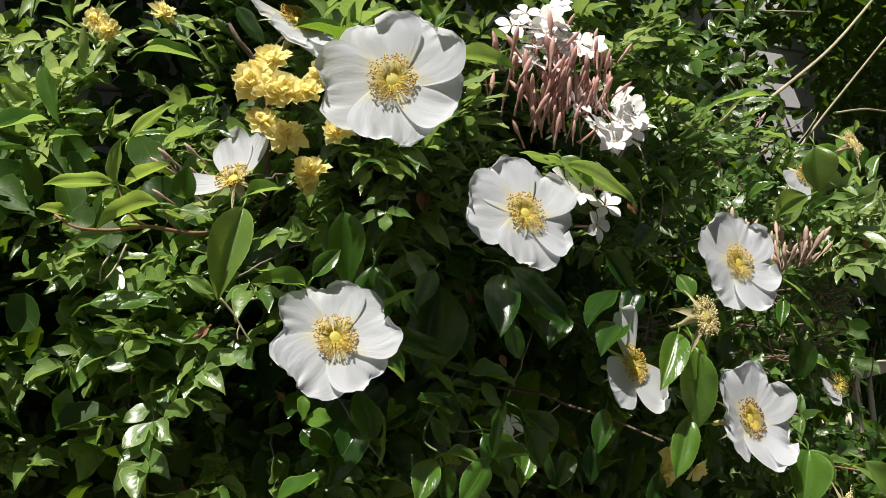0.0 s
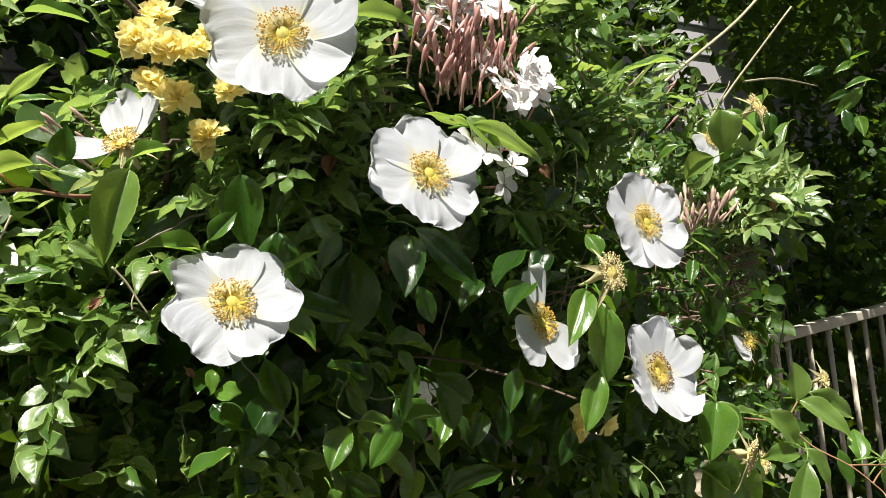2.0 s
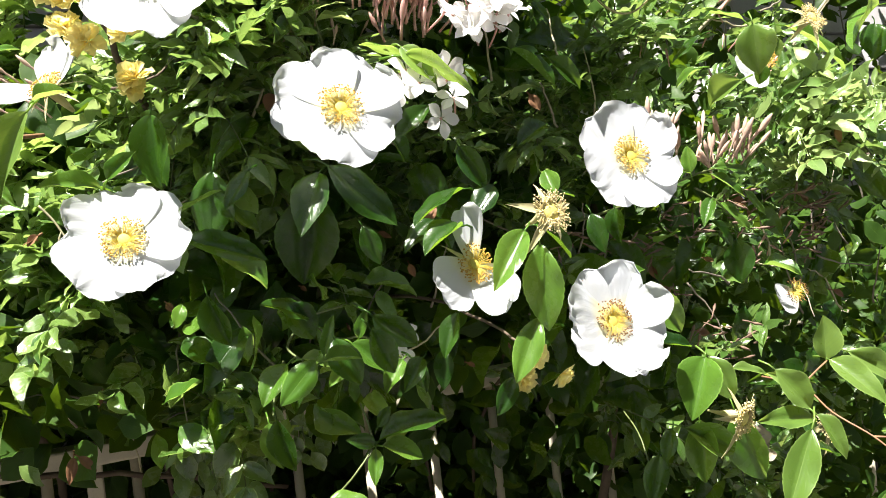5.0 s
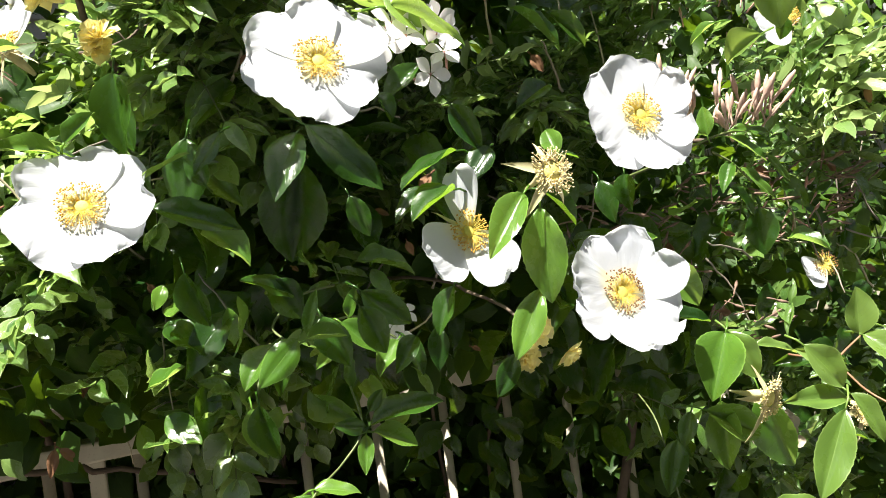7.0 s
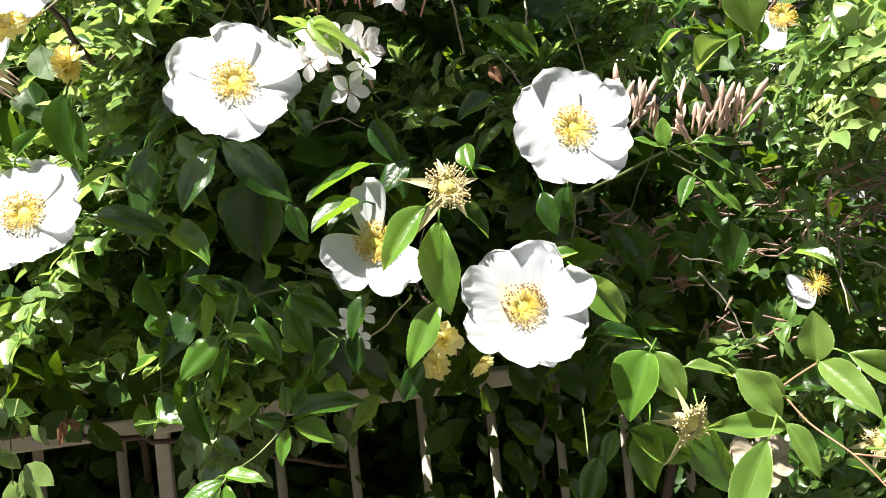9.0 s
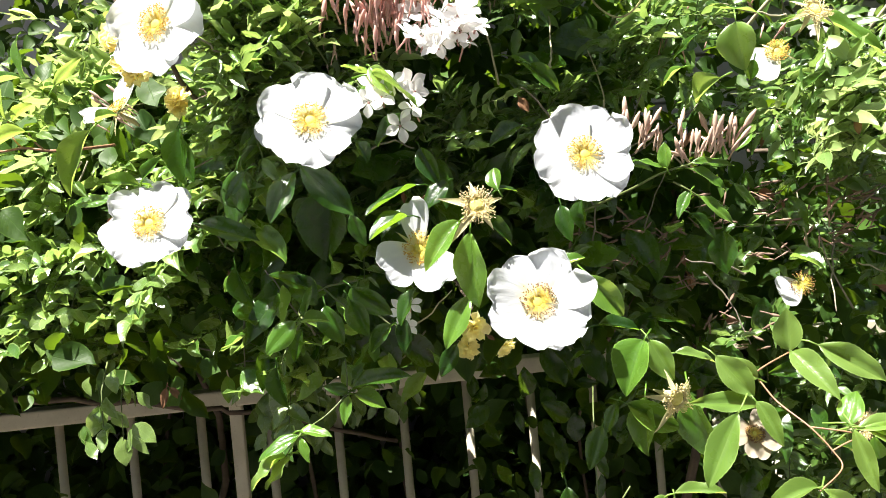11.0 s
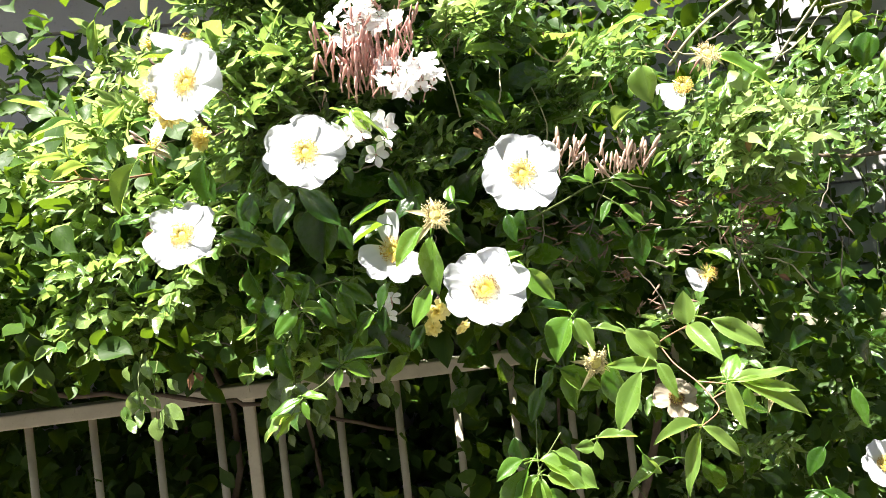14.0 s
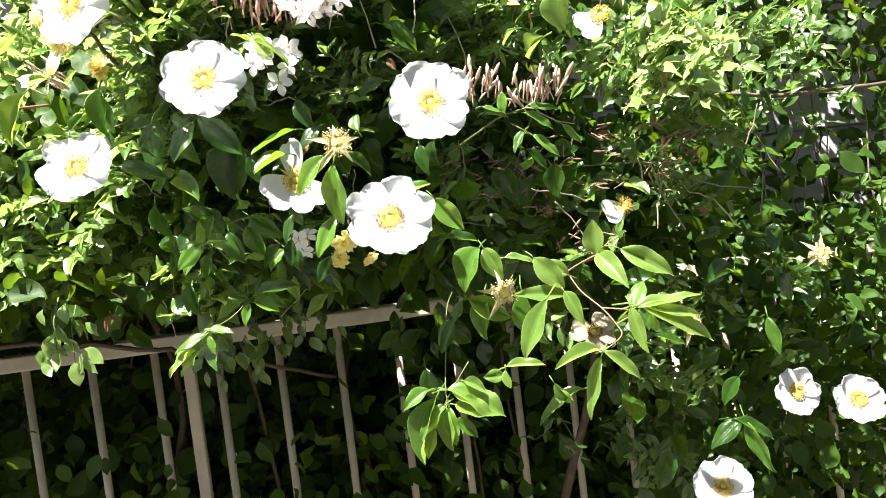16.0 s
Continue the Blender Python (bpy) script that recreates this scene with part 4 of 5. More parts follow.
rose_leaf((0.538, 0.372, 1.099), (0.588, 0.362, 1.079), 0.50, LIME_LEAF, "u")
rose_leaf((0.525, 0.372, 1.092), (0.495, 0.362, 1.030), 0.42, YOUNG_LEAF, "fu")
rose_leaf((0.535, 0.372, 1.078), (0.534, 0.362, 1.036), 0.45, LIME_LEAF, "fu")
rose_leaf((0.520, 0.372, 1.102), (0.488, 0.362, 1.091), 0.50, YOUNG_LEAF, "fu")
rose_leaf((0.557, 0.372, 1.106), (0.578, 0.362, 1.095), 0.50, LIME_LEAF, "fu")
rose_leaf((0.540, 0.372, 1.066), (0.566, 0.362, 1.049), 0.45, YOUNG_LEAF, "u")
rose_leaf((0.521, 0.372, 1.059), (0.507, 0.362, 1.034), 0.50, LIME_LEAF, "f")
cane("stem", rose, [(0.565, 0.374, 1.125), (0.544, 0.374, 1.098), (0.533, 0.374, 1.081), (0.520, 0.374, 1.056)], 0.0008, 0.0006, GREEN_STEM)
rose_leaf((0.289, 0.500, 1.276), (0.264, 0.488, 1.252), 0.62, YOUNG_LEAF, "u")
rose_leaf((0.300, 0.500, 1.278), (0.325, 0.488, 1.271), 0.50, LIME_LEAF, "u")
rose_leaf((0.382, 0.500, 1.264), (0.361, 0.488, 1.244), 0.55, YOUNG_LEAF, "fu")
rose_leaf((0.335, 0.500, 1.265), (0.316, 0.488, 1.256), 0.50, YOUNG_LEAF, "fu")
rose_leaf((0.270, 0.500, 1.234), (0.274, 0.488, 1.201), 0.50, YOUNG_LEAF, "fu")
rose_leaf((0.310, 0.500, 1.308), (0.273, 0.488, 1.326), 0.60, ROSE_LEAF, "fu")
rose_leaf((0.341, 0.500, 1.284), (0.362, 0.488, 1.259), 0.50, YOUNG_LEAF, "fu")
rose_leaf((0.297, 0.500, 1.269), (0.288, 0.488, 1.242), 0.50, ROSE_LEAF, "fu")
rose_leaf((0.389, 0.500, 1.265), (0.400, 0.488, 1.238), 0.50, ROSE_LEAF, "fu")
rose_leaf((0.347, 0.500, 1.287), (0.352, 0.488, 1.310), 0.40, YOUNG_LEAF, "f")
cane("stem", rose, [(0.302, 0.505, 1.276), (0.295, 0.525, 1.287), (0.319, 0.545, 1.305), (0.354, 0.565, 1.309)], 0.0009, 0.0011, GREEN_STEM)
cane("stem", rose, [(0.275, 0.505, 1.238), (0.282, 0.525, 1.255), (0.294, 0.545, 1.272)], 0.0009, 0.0011, GREEN_STEM)
cane("stem", rose, [(0.383, 0.505, 1.265), (0.360, 0.525, 1.284), (0.341, 0.545, 1.284), (0.318, 0.565, 1.304)], 0.0009, 0.0011, GREEN_STEM)

# ---- foliage ----
def front(x, z):
    """The depth of the hedge's face."""
    y = 0.585 - min(0.12 if x < 0.6 else 0.04, max(0.0, z - 1.40) * 1.0)
    if x < 0.24:
        y = min(1.05, 0.59 + 0.75 * (0.24 - x))
        y += 0.40 * max(0.0, z - 1.34) * min(1.0, (0.24 - x) / 0.15)
    if x > 0.88:
        y += 0.55 * (x - 0.88)
    y -= 0.12 * math.exp(-((x - 0.90) / 0.08) ** 2 - ((z - 1.42) / 0.055) ** 2)
    y -= 0.35 * min(1.0, max(0.0, (x - 0.70) / 0.15)) * min(0.25, max(0.0, 1.47 - z))
    if x < 0.66:
        y += 0.55 * min(0.2, max(0.0, 1.31 - z))
    y += 0.5 * min(0.4, max(0.0, 1.21 - z)) * min(1.0, max(0.0, (x - 0.66) / 0.1))
    return y + 0.25 * max(0.0, z - 1.55)


def lowest(x):
    return 1.175 + (0.0 if 0.56 < x else 0.06 if 0.41 < x else 0.02 if x > 0.23 else 0.075) + 0.02 * math.sin(21 * x) + 0.015 * math.sin(57 * x) if x < 0.62 else max(0.55, 1.19 - 2.2 * (x - 0.62))


def highest(x):
    if x < 0.08:
        return 1.60 + 0.04 * math.sin(11 * x)
    if x < 0.30:
        return 1.60 + 0.75 * (x - 0.08)
    if x < 0.66:
        return 1.70 + 0.03 * math.sin(19 * x)
    return max(1.55 if x < 0.84 else 1.49, 1.70 - 2.6 * (x - 0.66)) + 0.02 * math.sin(23 * x)


CLEAR = ((0.405, 1.605, 0.06), (0.408, 1.565, 0.06), (0.455, 1.535, 0.05), (0.40, 1.465, 0.045), (0.69, 1.43, 0.05), (0.63, 1.435, 0.035), (0.165, 1.54, 0.055),
         (0.16, 1.50, 0.055), (0.80, 1.505, 0.045), (0.76, 1.50, 0.05), (0.21, 1.61, 0.055), (0.81, 1.262, 0.035))


def sprigs(leaves, twigs, count, x0, x1, size, pairs, depth, z0=-9.0, z1=9.0, top=None):
    made = 0
    while made < count:
        x = rng.uniform(x0, x1)
        z = rng.uniform(max(z0, lowest(x) + 0.01), min(z1, top or highest(x)))
        if noise.noise((x * 10.0, z * 10.0, 5.0)) + 0.5 * noise.noise((x * 23.0, z * 23.0, 1.0)) < rng.uniform(-0.16, 0.20) + (0.24 if x > 0.70 else 0.0):
            continue
        made += 1
        if (0.27 < x < 0.60 and z < 1.38 and rng.random() < 0.92) and (x > 0.41 or z > 1.25) or (0.16 < x <= 0.27 and 1.21 < z < 1.37 and rng.random() < 0.6) or (0.60 <= x < 0.84 and z < 1.35 and rng.random() < 0.6) or (0.84 <= x < 1.1 and z < 1.36 and rng.random() < 0.25):
            continue
        lump = 0.05 * noise.noise((x * 6.0, z * 6.0, 2.0))
        back = 0.10 if any((x - a) ** 2 + (z - b) ** 2 < r * r for a, b, r in CLEAR) else 0.0
        at = Vector((x, front(x, z) + lump + 0.04 + back + depth * rng.random() ** 1.8, z))
        way = Vector((rng.normal(-0.1, 0.6), -0.75 + rng.normal(0, 0.35), rng.normal(0.15, 0.5))).normalized()
        tilt = min(1.0, max(0.0, (x - 0.65) / 0.2))
        up = Vector((rng.normal(-0.3 - 0.15 * tilt, 0.45), -0.38 - 0.17 * tilt + rng.normal(0, 0.45), 0.85 - 0.15 * tilt)).normalized()
        side = way.cross(up).normalized()
        n = pairs + int(rng.integers(-1, 2))
        step = size * 0.5
        pts = [at + way * step * k + Vector((0, 0, -0.05 * step * k * k)) for k in range(n + 1)]
        twigs.append(tube(pts, 0.0011, 0.0006, 3))
        for k in range(1, n + 1):
            for s in (-1, 1):
                w = (side * s + way * rng.uniform(0.3, 0.9) + Vector(rng.normal(0, 0.25, 3))).normalized()
                leaves.add(pts[k], w, up + Vector(rng.normal(0, 0.3, 3)), size * rng.uniform(0.55, 1.35), rng.uniform(0.65, 1.2))
        leaves.add(pts[-1], way, up, size * rng.uniform(0.8, 1.35))


def scatter(leaves, count, x0, x1, size, near, far, z0=None, z1=None, facing_us=0.8):
    for _ in range(count):
        x = rng.uniform(x0, x1)
        z = rng.uniform(lowest(x) if z0 is None else z0, highest(x) if z1 is None else z1)
        y = front(x, z) + near + (far - near) * rng.random()
        way = Vector((rng.normal(0, 0.6), -0.35 + rng.normal(0, 0.4), -0.5 + rng.normal(0, 0.5)))
        up = Vector((rng.normal(-0.1, 0.4), -facing_us + rng.normal(0, 0.4), 0.6))
        leaves.add((x, y, z), way, up, size * rng.uniform(0.6, 1.2), rng.uniform(0.9, 1.2))


def deep(leaves, count, x0, x1, y0, y1, z0, z1, size, gaps=-9.0, coarse=4.0):
    made = 0
    while made < count:
        at = (rng.uniform(x0, x1), rng.uniform(y0, y1), rng.uniform(z0, z1))
        if noise.noise((at[0] * coarse, at[2] * coarse, 9.0)) < gaps:
            continue
        if abs(at[0] - 1.62 * at[1]) < 0.11 * at[1] and 0.30 < (at[2] - 1.38) / at[1] < 0.54 and rng.random() < 0.85:
            continue
        edge = min(at[0] - x0, x1 - at[0], (z1 - at[2]) * 1.5) + 0.25 * noise.noise((at[0] * 3.0, at[1] * 3.0, at[2] * 3.0))
        if edge < 0.25 * rng.random() - 0.05:
            continue
        made += 1
        way = Vector(rng.normal(0, 0.6, 3)) + Vector((0, -0.3, -0.3))
        up = Vector(rng.normal(0, 0.5, 3)) + Vector((-0.1, -0.4, 0.6))
        leaves.add(at, way, up, size * rng.uniform(0.6, 1.25), rng.uniform(0.9, 1.3))


def stuff(plant, leaves, twigs, material):
    part("foliage", leaves.mesh("foliage", material), plant, kind="stuff")
    if twigs:
        v, f = join(twigs)
        part("twig_mass", mesh("twig_mass", v, f, GREEN_STEM), plant, kind="stuff")


shrub = thing("leafy_shrub", (0.0, 1.05, 0.0), "dense bright green small-leaved shrub growing over the fence", "shrub")
few, twig = Leaves(SMALL, shrub, SHRUB_LEAF, 300, 0.0, 0.34), []
sprigs(few, twig, 1150, -0.75, 0.34, 0.028, 4, 0.28)
sprigs(few, twig, 22, 0.22, 0.42, 0.034, 3, 0.12, 1.17, 1.27)
stuff(shrub, few, twig, SHRUB_LEAF)
few, twig = Leaves(NARROW, shrub, PALE_LEAF, 120, -0.2, 0.2), []
sprigs(few, twig, 110, -0.45, 0.10, 0.040, 4, 0.15, 1.45, 1.66)
sprigs(few, twig, 60, -0.45, 0.14, 0.042, 4, 0.15, 1.56, 1.78, 1.78)
stuff(shrub, few, twig, PALE_LEAF)
few, twig = Leaves(SMALL), []
for x, y, z in ((0.04, 0.70, 1.20), (0.055, 0.72, 1.185), (0.22, 0.80, 1.16), (0.25, 0.86, 1.14), (0.29, 0.90, 1.15), (0.21, 0.92, 1.12), (0.33, 0.95, 1.14), (0.27, 1.02, 1.10), (0.37, 0.90, 1.16), (0.40, 1.0, 1.13)):
    for k in range(9):
        at = Vector((x, y, z - 0.007 * k)) + Vector(rng.normal(0, 0.012, 3))
        few.add(at, (rng.normal(0, 0.5), -0.3, -0.9), (rng.normal(-0.2, 0.4), -0.8, 0.4), rng.uniform(0.02, 0.036), rng.uniform(0.8, 1.1))
    twig.append(tube([(x, y + 0.03, z + 0.03), (x, y, z), (x, y - 0.005, z - 0.05)], 0.0012, 0.0006, 4))
stuff(shrub, few, twig, SHRUB_LEAF)
# Inner shrub leaves in the darkened colour that stands for shade
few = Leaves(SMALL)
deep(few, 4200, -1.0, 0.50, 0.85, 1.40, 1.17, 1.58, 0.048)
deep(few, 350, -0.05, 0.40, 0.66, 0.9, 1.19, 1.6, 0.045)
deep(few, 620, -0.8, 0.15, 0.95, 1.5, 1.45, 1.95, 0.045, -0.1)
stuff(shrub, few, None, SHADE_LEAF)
cane("trunk", shrub, [(0.0, 1.05, 0.0), (-0.05, 1.40, 0.5), (0.04, 1.38, 0.95), (-0.02, 1.2, 1.3)], 0.012, 0.005, BARK, 6, 0.003)
cane("trunk", shrub, [(-0.6, 1.02, 1.23), (-0.3, 1.06, 1.165), (0.0, 1.10, 1.10), (0.14, 1.14, 1.06), (0.4, 1.26, 0.95)], 0.006, 0.004, BARK, 6, 0.003, "bare brown branch lying across the rail")

jasmine = thing("jasmine_vine", (0.8, 1.05, 0.0), "jasmine vine with pink buds and white star flowers", "vine")
few, twig = Leaves(LANCE, jasmine, VINE_LEAF, 300, 0.30, 1.0, 0.05), []
sprigs(few, twig, 760, 0.22, 1.0, 0.026, 4, 0.30)
sprigs(few, twig, 50, 0.84, 1.14, 0.027, 4, 0.08, 1.37, 1.50)
sprigs(few, twig, 50, 0.62, 1.15, 0.024, 4, 0.35, 1.48, 1.76, 1.76)
sprigs(few, twig, 40, 0.96, 1.35, 0.028, 4, 0.25, 1.38, 1.62, 1.62)
sprigs(few, twig, 22, 1.05, 1.7, 0.028, 4, 0.5, 1.5, 2.1, 2.1)
sprigs(few, twig, 110, 0.95, 1.9, 0.028, 4, 0.45)
sprigs(few, twig, 30, 0.74, 1.75, 0.030, 4, 0.25, 0.8, 1.28)
sprigs(few, twig, 40, 0.56, 0.82, 0.028, 4, 0.20, 1.42, 1.62, 1.62)
sprigs(few, twig, 200, 0.18, 0.45, 0.024, 4, 0.10, 1.44, 1.75)
stuff(jasmine, few, twig, VINE_LEAF)
few, twig = Leaves(LANCE, jasmine, YOUNG_VINE, 150, 0.84, 0.96, 0.09), []
sprigs(few, twig, 40, 0.86, 1.05, 0.030, 4, 0.04, 1.38, 1.47)
sprigs(few, twig, 40, 0.18, 0.75, 0.024, 4, 0.05, 1.45, 1.72)
stuff(jasmine, few, twig, YOUNG_VINE)
# Inner jasmine leaves, shade put into their colour
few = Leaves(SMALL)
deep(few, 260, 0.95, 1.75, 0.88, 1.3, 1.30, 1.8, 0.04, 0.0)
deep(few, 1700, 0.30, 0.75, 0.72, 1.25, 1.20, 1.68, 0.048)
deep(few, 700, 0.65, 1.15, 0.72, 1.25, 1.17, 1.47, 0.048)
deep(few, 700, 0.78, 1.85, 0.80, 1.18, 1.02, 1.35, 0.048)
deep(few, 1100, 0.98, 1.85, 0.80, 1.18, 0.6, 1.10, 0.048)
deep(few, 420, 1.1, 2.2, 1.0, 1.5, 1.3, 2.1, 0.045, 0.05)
# Unseen leaf canopy added overhead to shade the fence on the right
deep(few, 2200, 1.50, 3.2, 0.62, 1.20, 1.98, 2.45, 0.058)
# Second canopy, also above the view, added to shade the hedge's middle
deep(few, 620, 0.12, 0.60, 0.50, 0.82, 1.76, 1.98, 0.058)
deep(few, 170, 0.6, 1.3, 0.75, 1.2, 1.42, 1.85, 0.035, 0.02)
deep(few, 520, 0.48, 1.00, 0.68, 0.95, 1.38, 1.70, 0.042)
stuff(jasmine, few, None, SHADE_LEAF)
cane("trunk", jasmine, [(0.85, 1.05, 0.0), (0.80, 1.08, 0.5), (0.92, 1.0, 1.0), (0.84, 0.9, 1.5)], 0.012, 0.006, BARK, 6, 0.003)

cane("tendril", jasmine, [(0.616, 0.52, 1.581), (0.626, 0.514, 1.564), (0.638, 0.503, 1.552), (0.649, 0.489, 1.553), (0.66, 0.469, 1.569)], 0.0011, 0.0009, SEPAL, label="pale green curling tendril")

cane("tendril", jasmine, [(0.084, 0.580, 1.457), (0.078, 0.580, 1.449), (0.072, 0.580, 1.440), (0.071, 0.580, 1.431)], 0.0009, 0.0007, PALE_STEM)
cane("tendril", jasmine, [(0.090, 0.580, 1.457), (0.084, 0.580, 1.445), (0.079, 0.580, 1.437), (0.073, 0.580, 1.431)], 0.0009, 0.0007, PALE_STEM)
cane("twig", rose, [(0.134, 0.500, 1.411), (0.142, 0.500, 1.400), (0.148, 0.500, 1.388), (0.153, 0.500, 1.379)], 0.0009, 0.0006, PALE_STEM)
cane("twig", rose, [(0.146, 0.500, 1.392), (0.144, 0.500, 1.387), (0.144, 0.500, 1.382)], 0.0006, 0.0005, PALE_STEM)
cane("twig", rose, [(0.189, 0.550, 1.501), (0.216, 0.550, 1.509), (0.241, 0.550, 1.524), (0.253, 0.550, 1.533)], 0.0012, 0.0008, BARK, 5, 0.001)
cane("twig", rose, [(0.214, 0.560, 1.519), (0.224, 0.560, 1.508), (0.233, 0.560, 1.497)], 0.0009, 0.0007, BARK, 5, 0.001)
rose_leaf((0.130, 0.520, 1.392), (0.122, 0.520, 1.385), 0.6, DRY_LEAF, "f")
rose_leaf((0.127, 0.520, 1.389), (0.119, 0.520, 1.387), 0.4, DRY_LEAF, "u")

few, twig = Leaves(SPEAR, rose, PALE_LEAF, 150, -0.4, 0.3, 0.12), []
sprigs(few, twig, 34, -0.40, 0.08, 0.046, 3, 0.02, 1.50, 1.66, 1.66)
sprigs(few, twig, 16, -0.25, 0.06, 0.048, 3, 0.0, 1.43, 1.53, 1.53)
sprigs(few, twig, 16, -0.15, 0.34, 0.042, 3, 0.04, 1.55, 1.72, 1.74)
stuff(rose, few, twig, PALE_LEAF)
few = Leaves(BIG, rose, ROSE_LEAF, 135, 0.2, 0.8, 0.06)
scatter(few, 150, 0.15, 1.3, 0.060, 0.0, 0.25)
scatter(few, 90, 0.22, 0.66, 0.068, 0.03, 0.18, 1.24, 1.47, 1.0)
scatter(few, 30, 0.20, 0.43, 0.052, -0.01, 0.12, 1.19, 1.33, 0.8)
scatter(few, 45, 0.56, 0.86, 0.055, 0.0, 0.15, 1.18, 1.36, 0.9)
scatter(few, 26, 0.74, 1.15, 0.060, -0.05, 0.15, 0.8, 1.2, 1.0)
scatter(few, 60, 0.52, 0.86, 0.055, 0.12, 0.40, 0.98, 1.20, 0.9)
stuff(rose, few, None, ROSE_LEAF)
few = Leaves(BIG, rose, YOUNG_LEAF, 60, 0.1, 0.9, 0.06)
scatter(few, 26, 0.18, 0.44, 0.042, -0.05, 0.02, 1.19, 1.34, 0.5)
scatter(few, 14, 0.02, 0.30, 0.042, -0.03, 0.02, 1.30, 1.48, 0.5)
scatter(few, 8, 0.55, 0.90, 0.042, -0.04, 0.04, 1.15, 1.45, 0.6)
stuff(rose, few, None, YOUNG_LEAF)

for k in range(28):
    x, z = rng.uniform(0.12, 1.0), rng.uniform(1.21, 1.50)
    y = front(x, z) + rng.uniform(0.0, 0.08)
    rose_leaf((x, y, z), (x + rng.normal(0, 0.009), y - 0.004, z - rng.uniform(0.004, 0.018)), rng.uniform(0.35, 0.65), DRY_LEAF, "f")
for k in range(60):
    x, z = rng.uniform(0.10, 1.15), rng.uniform(1.20, 1.58)
    y = front(x, z) + rng.uniform(-0.01, 0.10)
    d = Vector((rng.normal(0, 0.7), rng.normal(-0.2, 0.25), rng.normal(0.3, 0.7))).normalized() * rng.uniform(0.05, 0.13)
    cane("twig", rose, [(x, y, z), (x + 0.5 * d.x + rng.normal(0, 0.006), y + 0.5 * d.y, z + 0.5 * d.z + rng.normal(0, 0.006)), (x + d.x, y + d.y, z + d.z)], 0.0013, 0.0006, DRY_STEM if k % 3 else PALE_STEM, 4, 0.001)

bush = thing("background_shrub", (0.6, 1.6, 0.0), "dark shaded shrub between the fence and the wall", "shrub")
# Leaves with shade in their colour fill the space behind the fence
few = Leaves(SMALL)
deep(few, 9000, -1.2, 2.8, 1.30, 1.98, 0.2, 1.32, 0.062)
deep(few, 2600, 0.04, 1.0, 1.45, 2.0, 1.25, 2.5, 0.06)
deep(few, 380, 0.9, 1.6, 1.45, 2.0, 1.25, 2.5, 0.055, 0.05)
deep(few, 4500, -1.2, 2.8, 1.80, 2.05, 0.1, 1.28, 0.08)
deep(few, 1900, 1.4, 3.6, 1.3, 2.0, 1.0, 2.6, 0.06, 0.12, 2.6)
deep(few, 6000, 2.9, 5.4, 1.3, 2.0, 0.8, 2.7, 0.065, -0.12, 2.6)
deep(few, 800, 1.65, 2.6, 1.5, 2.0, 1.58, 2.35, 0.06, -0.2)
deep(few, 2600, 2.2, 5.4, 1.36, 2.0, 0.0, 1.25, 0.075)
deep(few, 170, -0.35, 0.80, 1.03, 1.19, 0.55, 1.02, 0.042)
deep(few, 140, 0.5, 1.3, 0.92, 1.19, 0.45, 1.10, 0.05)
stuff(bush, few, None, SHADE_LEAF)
for k in range(26):
    x, y, z = rng.uniform(1.55, 2.7), rng.uniform(1.25, 1.9), rng.uniform(0.2, 0.9)
    lean, tall = rng.normal(0, 0.12), rng.uniform(0.9, 1.7)
    cane("stem", bush, [(x, y, z), (x + 0.4 * lean + 0.03, y, z + 0.35 * tall), (x + 0.7 * lean - 0.03, y + 0.02, z + 0.7 * tall), (x + lean, y, z + tall)], 0.0035, 0.0015, DRY_STEM, 4, 0.004)
for k in range(7):
    x = -1.2 + 0.55 * k
    cane("stem", bush, [(x, 1.6, 0.0), (x + 0.05, 1.62, 0.4), (x - 0.04, 1.58, 0.8), (x + 0.03, 1.55, 1.15)], 0.008, 0.003, BARK, 5, 0.004)


# ---- jasmine flowers and buds ----
def star_mesh(open_up, seed):
    r = random.Random(seed)
    pieces, uvs = [], []
    for k in range(5):
        v, f, u = leaf_shape(7, 0.68, 0.12, 0.18 + 0.2 * r.random(), 0.0, 0.60, 1)
        m = pose(0, 0, 0, 0, 0, 72 * k + r.uniform(-7, 7)) @ pose(0, 0.0006, 0, open_up + r.uniform(-10, 10), 0, 0)
        pieces.append(([m @ (Vector(p) * 0.0135) for p in v], f))
        uvs.append(u)
    v, f = join(pieces)
    return mesh("jasmine_flower", v, f, JASMINE, np.concatenate(uvs))


STARS = [star_mesh(8 + 9 * k, k) for k in range(4)]
v, f = tube([(0, 0, 0.0005), (0, 0, -0.006), (0, 0.001, -0.012), (0, 0.002, -0.019)], 0.0011, 0.0008, 5)
STALK = mesh("tube", v, f, BUD)
v, f = tube([(0, 0, 0), (0, 0.0004, 0.007), (0, 0, 0.013), (0, -0.0003, 0.017), (0, 0, 0.022), (0, 0, 0.0265)], 0.0014, 0.0006, 6, lambda q: 0.75 + 2.0 * math.exp(-((q - 0.70) / 0.20) ** 2))
BUDS = [mesh("flower_bud", v, f, BUD), mesh("flower_bud", v, f, PALE_BUD), mesh("flower_bud", v, f, DRY_BUD)]


def jasmine_flower(at, normal):
    ob = part("jasmine_flower", STARS[rng.integers(4)], jasmine)
    ob.matrix_basis = facing(at, Vector(normal) + Vector(rng.normal(0, 0.35, 3)), rng.uniform(0, 72)) @ Matrix.Scale(rng.uniform(0.9, 1.12), 4)
    t = new("tube", STALK)
    t.parent = ob


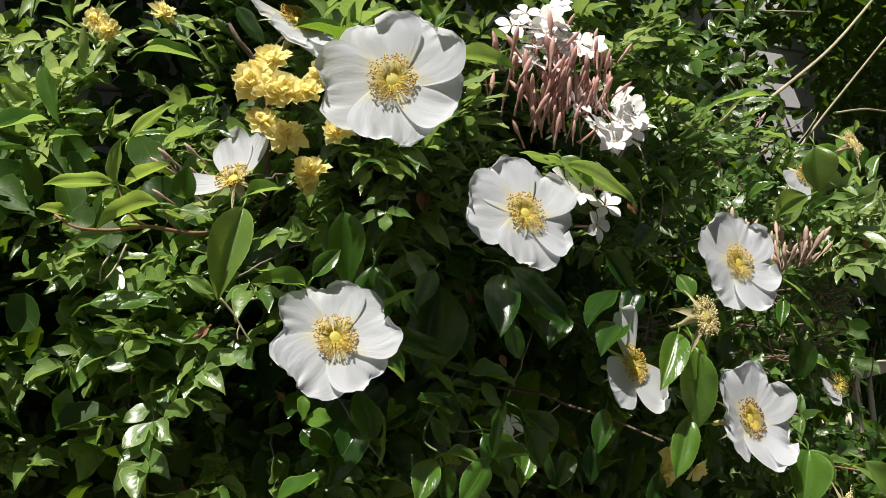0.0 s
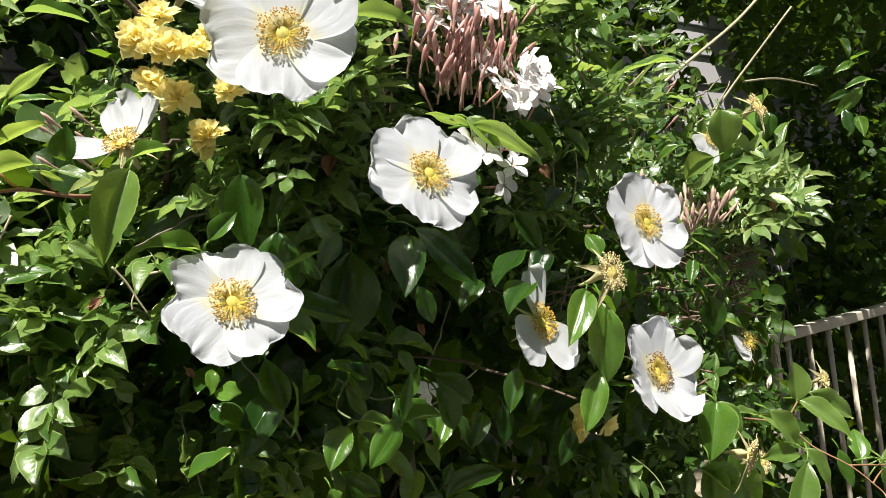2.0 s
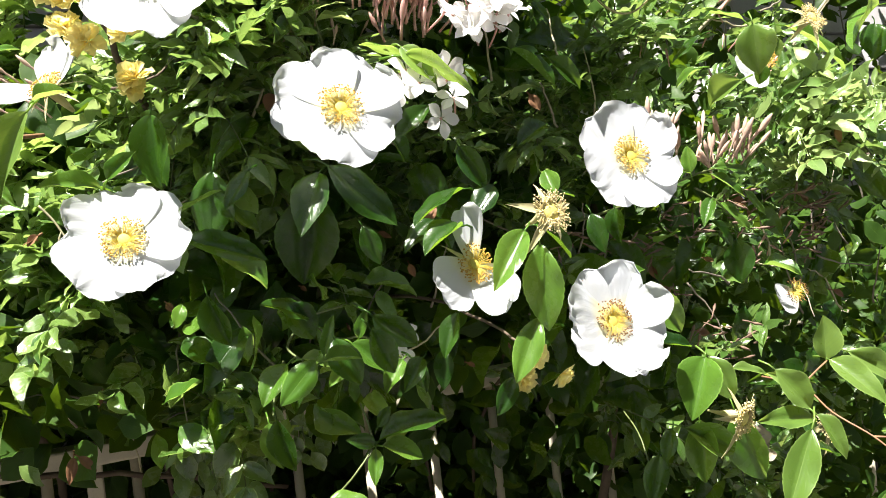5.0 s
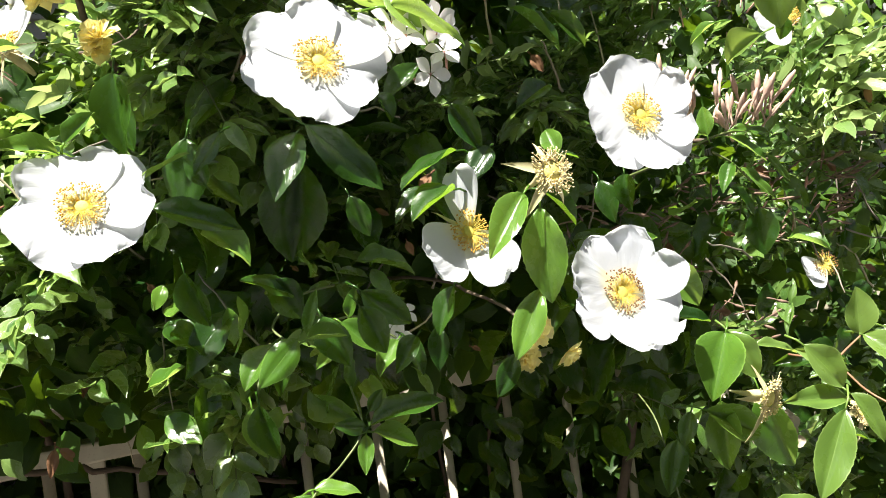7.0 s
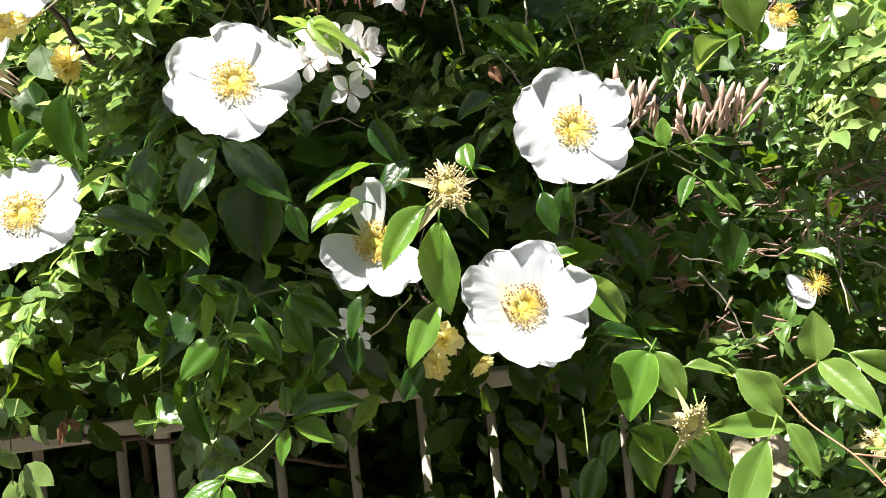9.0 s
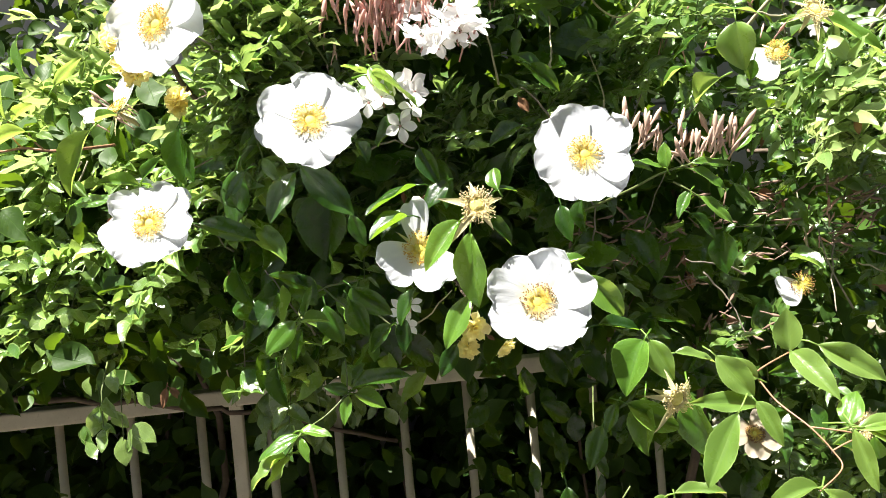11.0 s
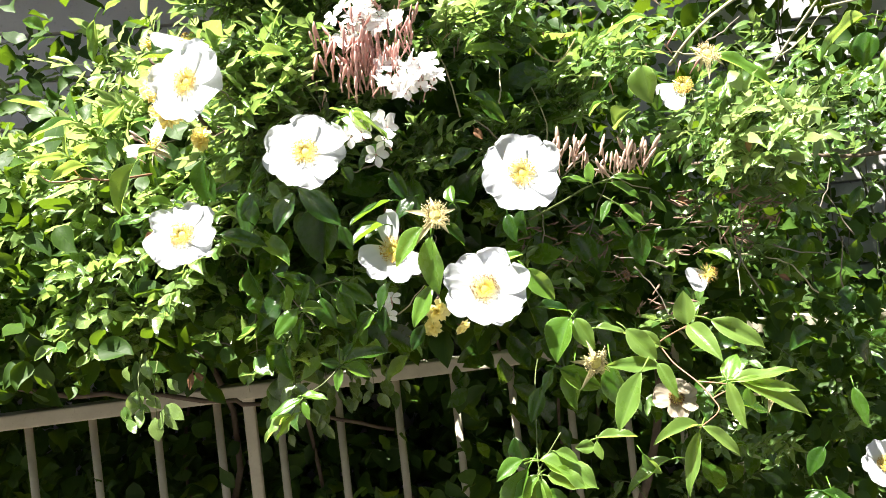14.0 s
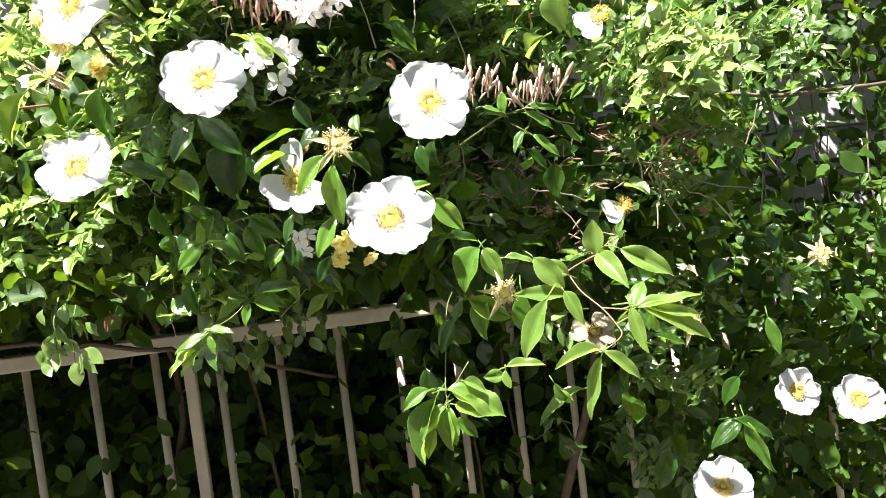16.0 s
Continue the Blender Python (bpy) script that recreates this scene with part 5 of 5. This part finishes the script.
def buds(count, centre, spread, way, jitter, pale=0, size=1.0):
    for _ in range(count):
        at = Vector(centre) + Vector((rng.normal(0, spread[0]), rng.normal(0, spread[1]), rng.normal(0, spread[2])))
        d = (Vector(way) + Vector(rng.normal(0, jitter, 3))).normalized()
        ob = part("flower_bud", BUDS[pale], jasmine)
        ob.matrix_basis = Matrix.Translation(at) @ d.to_track_quat("Z", "Y").to_matrix().to_4x4() @ Matrix.Scale(size * rng.uniform(0.55, 0.95), 4)


for x, y, z in ((0.390, 0.42, 1.471), (0.401, 0.42, 1.482), (0.420, 0.425, 1.475), (0.404, 0.42, 1.445), (0.416, 0.42, 1.460), (0.379, 0.43, 1.469), (0.417, 0.43, 1.484), (0.385, 0.43, 1.483)):
    jasmine_flower((x, y, z), (0.05, -0.95, 0.2))
for x, y, z in ((0.439, 0.445, 1.548), (0.458, 0.44, 1.535), (0.469, 0.44, 1.519), (0.435, 0.44, 1.529), (0.445, 0.435, 1.519), (0.480, 0.445, 1.533), (0.456, 0.45, 1.543), (0.477, 0.45, 1.552), (0.424, 0.45, 1.551)):
    jasmine_flower((x, y, z), (0.0, -0.8, 0.5))
for x, y, z in ((0.394, 0.458, 1.612), (0.408, 0.453, 1.604), (0.379, 0.458, 1.588), (0.423, 0.453, 1.595), (0.412, 0.463, 1.621), (0.426, 0.458, 1.610), (0.399, 0.448, 1.584), (0.442, 0.458, 1.609), (0.389, 0.453, 1.594), (0.384, 0.453, 1.581)):
    jasmine_flower((x, y, z), (-0.1, -0.7, 0.7))
for k in range(12):
    jasmine_flower((0.455 + rng.normal(0, 0.016), 0.432 + rng.normal(0, 0.006), 1.536 + rng.normal(0, 0.011)), (-0.2, -0.75, 0.6))
for k in range(14):
    jasmine_flower((0.405 + rng.normal(0, 0.022), 0.455 + rng.normal(0, 0.008), 1.603 + rng.normal(0, 0.013)), (-0.25, -0.7, 0.65))
for x, y, z in ((0.396, 0.55, 1.273), (0.407, 0.56, 1.278), (0.401, 0.55, 1.257)):
    jasmine_flower((x, y, z), (0.1, -0.95, 0.1))
buds(140, (0.408, 0.455, 1.552), (0.027, 0.012, 0.017), (0.02, -0.25, 1.0), 0.27, 0, 1.3)
buds(14, (0.455, 0.49, 1.61), (0.022, 0.010, 0.02), (0.2, -0.2, 1.0), 0.25)
buds(20, (0.628, 0.460, 1.418), (0.012, 0.006, 0.010), (0.05, -0.2, 1.0), 0.26, 1, 1.4)
buds(30, (0.690, 0.450, 1.404), (0.017, 0.008, 0.008), (0.05, -0.25, 1.0), 0.42, 1, 1.5)
buds(9, (0.140, 0.555, 1.505), (0.010, 0.008, 0.012), (-0.75, -0.25, 0.7), 0.15, 1)
for x, z in ((0.655, 1.335), (0.705, 1.325), (0.735, 1.355), (0.68, 1.30), (0.63, 1.31), (0.61, 1.345), (0.76, 1.33), (0.79, 1.30), (0.72, 1.275), (0.755, 1.225), (0.78, 1.205), (0.80, 1.365), (0.83, 1.34), (0.86, 1.36), (0.90, 1.345), (0.93, 1.33), (0.95, 1.36), (0.88, 1.31)):
    buds(9, (x, front(x, z) + 0.005, z), (0.012, 0.008, 0.009), (0.65, -0.50, 0.15), 0.42, 2, 0.95)
buds(22, (0.57, 0.60, 1.62), (0.10, 0.02, 0.05), (0.1, -0.3, 0.9), 0.4, 1)
buds(14, (0.92, 0.60, 1.30), (0.03, 0.02, 0.02), (0.3, -0.4, 0.8), 0.4)
buds(10, (0.85, 0.60, 1.52), (0.06, 0.02, 0.03), (0.2, -0.3, 0.8), 0.4)
buds(12, (0.72, 0.56, 1.56), (0.06, 0.02, 0.03), (0.2, -0.3, 0.8), 0.4)
buds(5, (0.345, 0.50, 1.53), (0.010, 0.01, 0.012), (0.0, -0.2, 1.0), 0.2, 1, 0.8)


# ---- yellow rose ----
def pompon(seed):
    r = random.Random(seed)
    pieces, uvs = [], []
    for ring, (count, tilt, size) in enumerate(((9, 8, 0.0125), (9, 30, 0.0110), (8, 52, 0.0092), (6, 72, 0.0070))):
        for k in range(count):
            v, f, u = leaf_shape(5, 0.62, 0.35, -0.15, 0.0, 0.66, 1)
            m = pose(0, 0, 0.0008 * ring, 0, 0, 360 * k / count + 25 * ring + r.uniform(-12, 12)) @ pose(0, 0.0005, 0, tilt + r.uniform(-24, 24), r.uniform(-25, 25), r.uniform(-12, 12))
            pieces.append(([m @ (Vector(p) * size * r.uniform(0.85, 1.15)) for p in v], f))
            uvs.append(u)
    v, f = join(pieces)
    return mesh("yellow_flower", v, f, YELLOW, np.concatenate(uvs))


POMPONS = [pompon(k) for k in range(4)]
yellow = thing("yellow_rose_vine", (0.2, 1.0, 0.0), "climbing rose vine with clusters of small double yellow flowers", "rose bush")
cane("stem", yellow, [(0.2, 1.0, 0.0), (0.24, 1.30, 0.6), (0.2, 1.26, 1.1), (0.22, 0.72, 1.45), (0.18, 0.52, 1.55), (0.15, 0.5, 1.60)], 0.006, 0.0015, BARK, 6, 0.002)
cane("stem", yellow, [(0.20, 1.26, 1.1), (0.40, 0.95, 1.28), (0.46, 0.62, 1.30), (0.455, 0.42, 1.27)], 0.003, 0.001, BARK, 6, 0.002)


def yellow_flower(at, normal):
    ob = part("yellow_flower", POMPONS[rng.integers(4)], yellow)
    ob.matrix_basis = facing(at, Vector(normal) + Vector(rng.normal(0, 0.35, 3)), rng.uniform(0, 72)) @ Matrix.Scale(rng.uniform(0.85, 1.15), 4)


for x, y, z in ((0.171, 0.47, 1.567), (0.158, 0.48, 1.553), (0.162, 0.46, 1.544), (0.172, 0.455, 1.541), (0.186, 0.45, 1.541), (0.198, 0.46, 1.557), (0.177, 0.468, 1.514), (0.205, 0.50, 1.497)):
    yellow_flower((x, y, z), (-0.2, -0.8, 0.4))
for x, y, z in ((0.200, 0.438, 1.511), (0.164, 0.48, 1.526), (0.167, 0.49, 1.563), (0.201, 0.505, 1.491), (0.234, 0.50, 1.567), (0.129, 0.60, 1.642), (0.101, 0.75, 1.688), (0.110, 0.74, 1.676)):
    yellow_flower((x, y, z), (-0.1, -0.9, 0.3))
for x, y, z in ((0.451, 0.41, 1.267), (0.445, 0.415, 1.249), (0.475, 0.41, 1.248)):
    yellow_flower((x, y, z), (0.0, -0.8, -0.5))
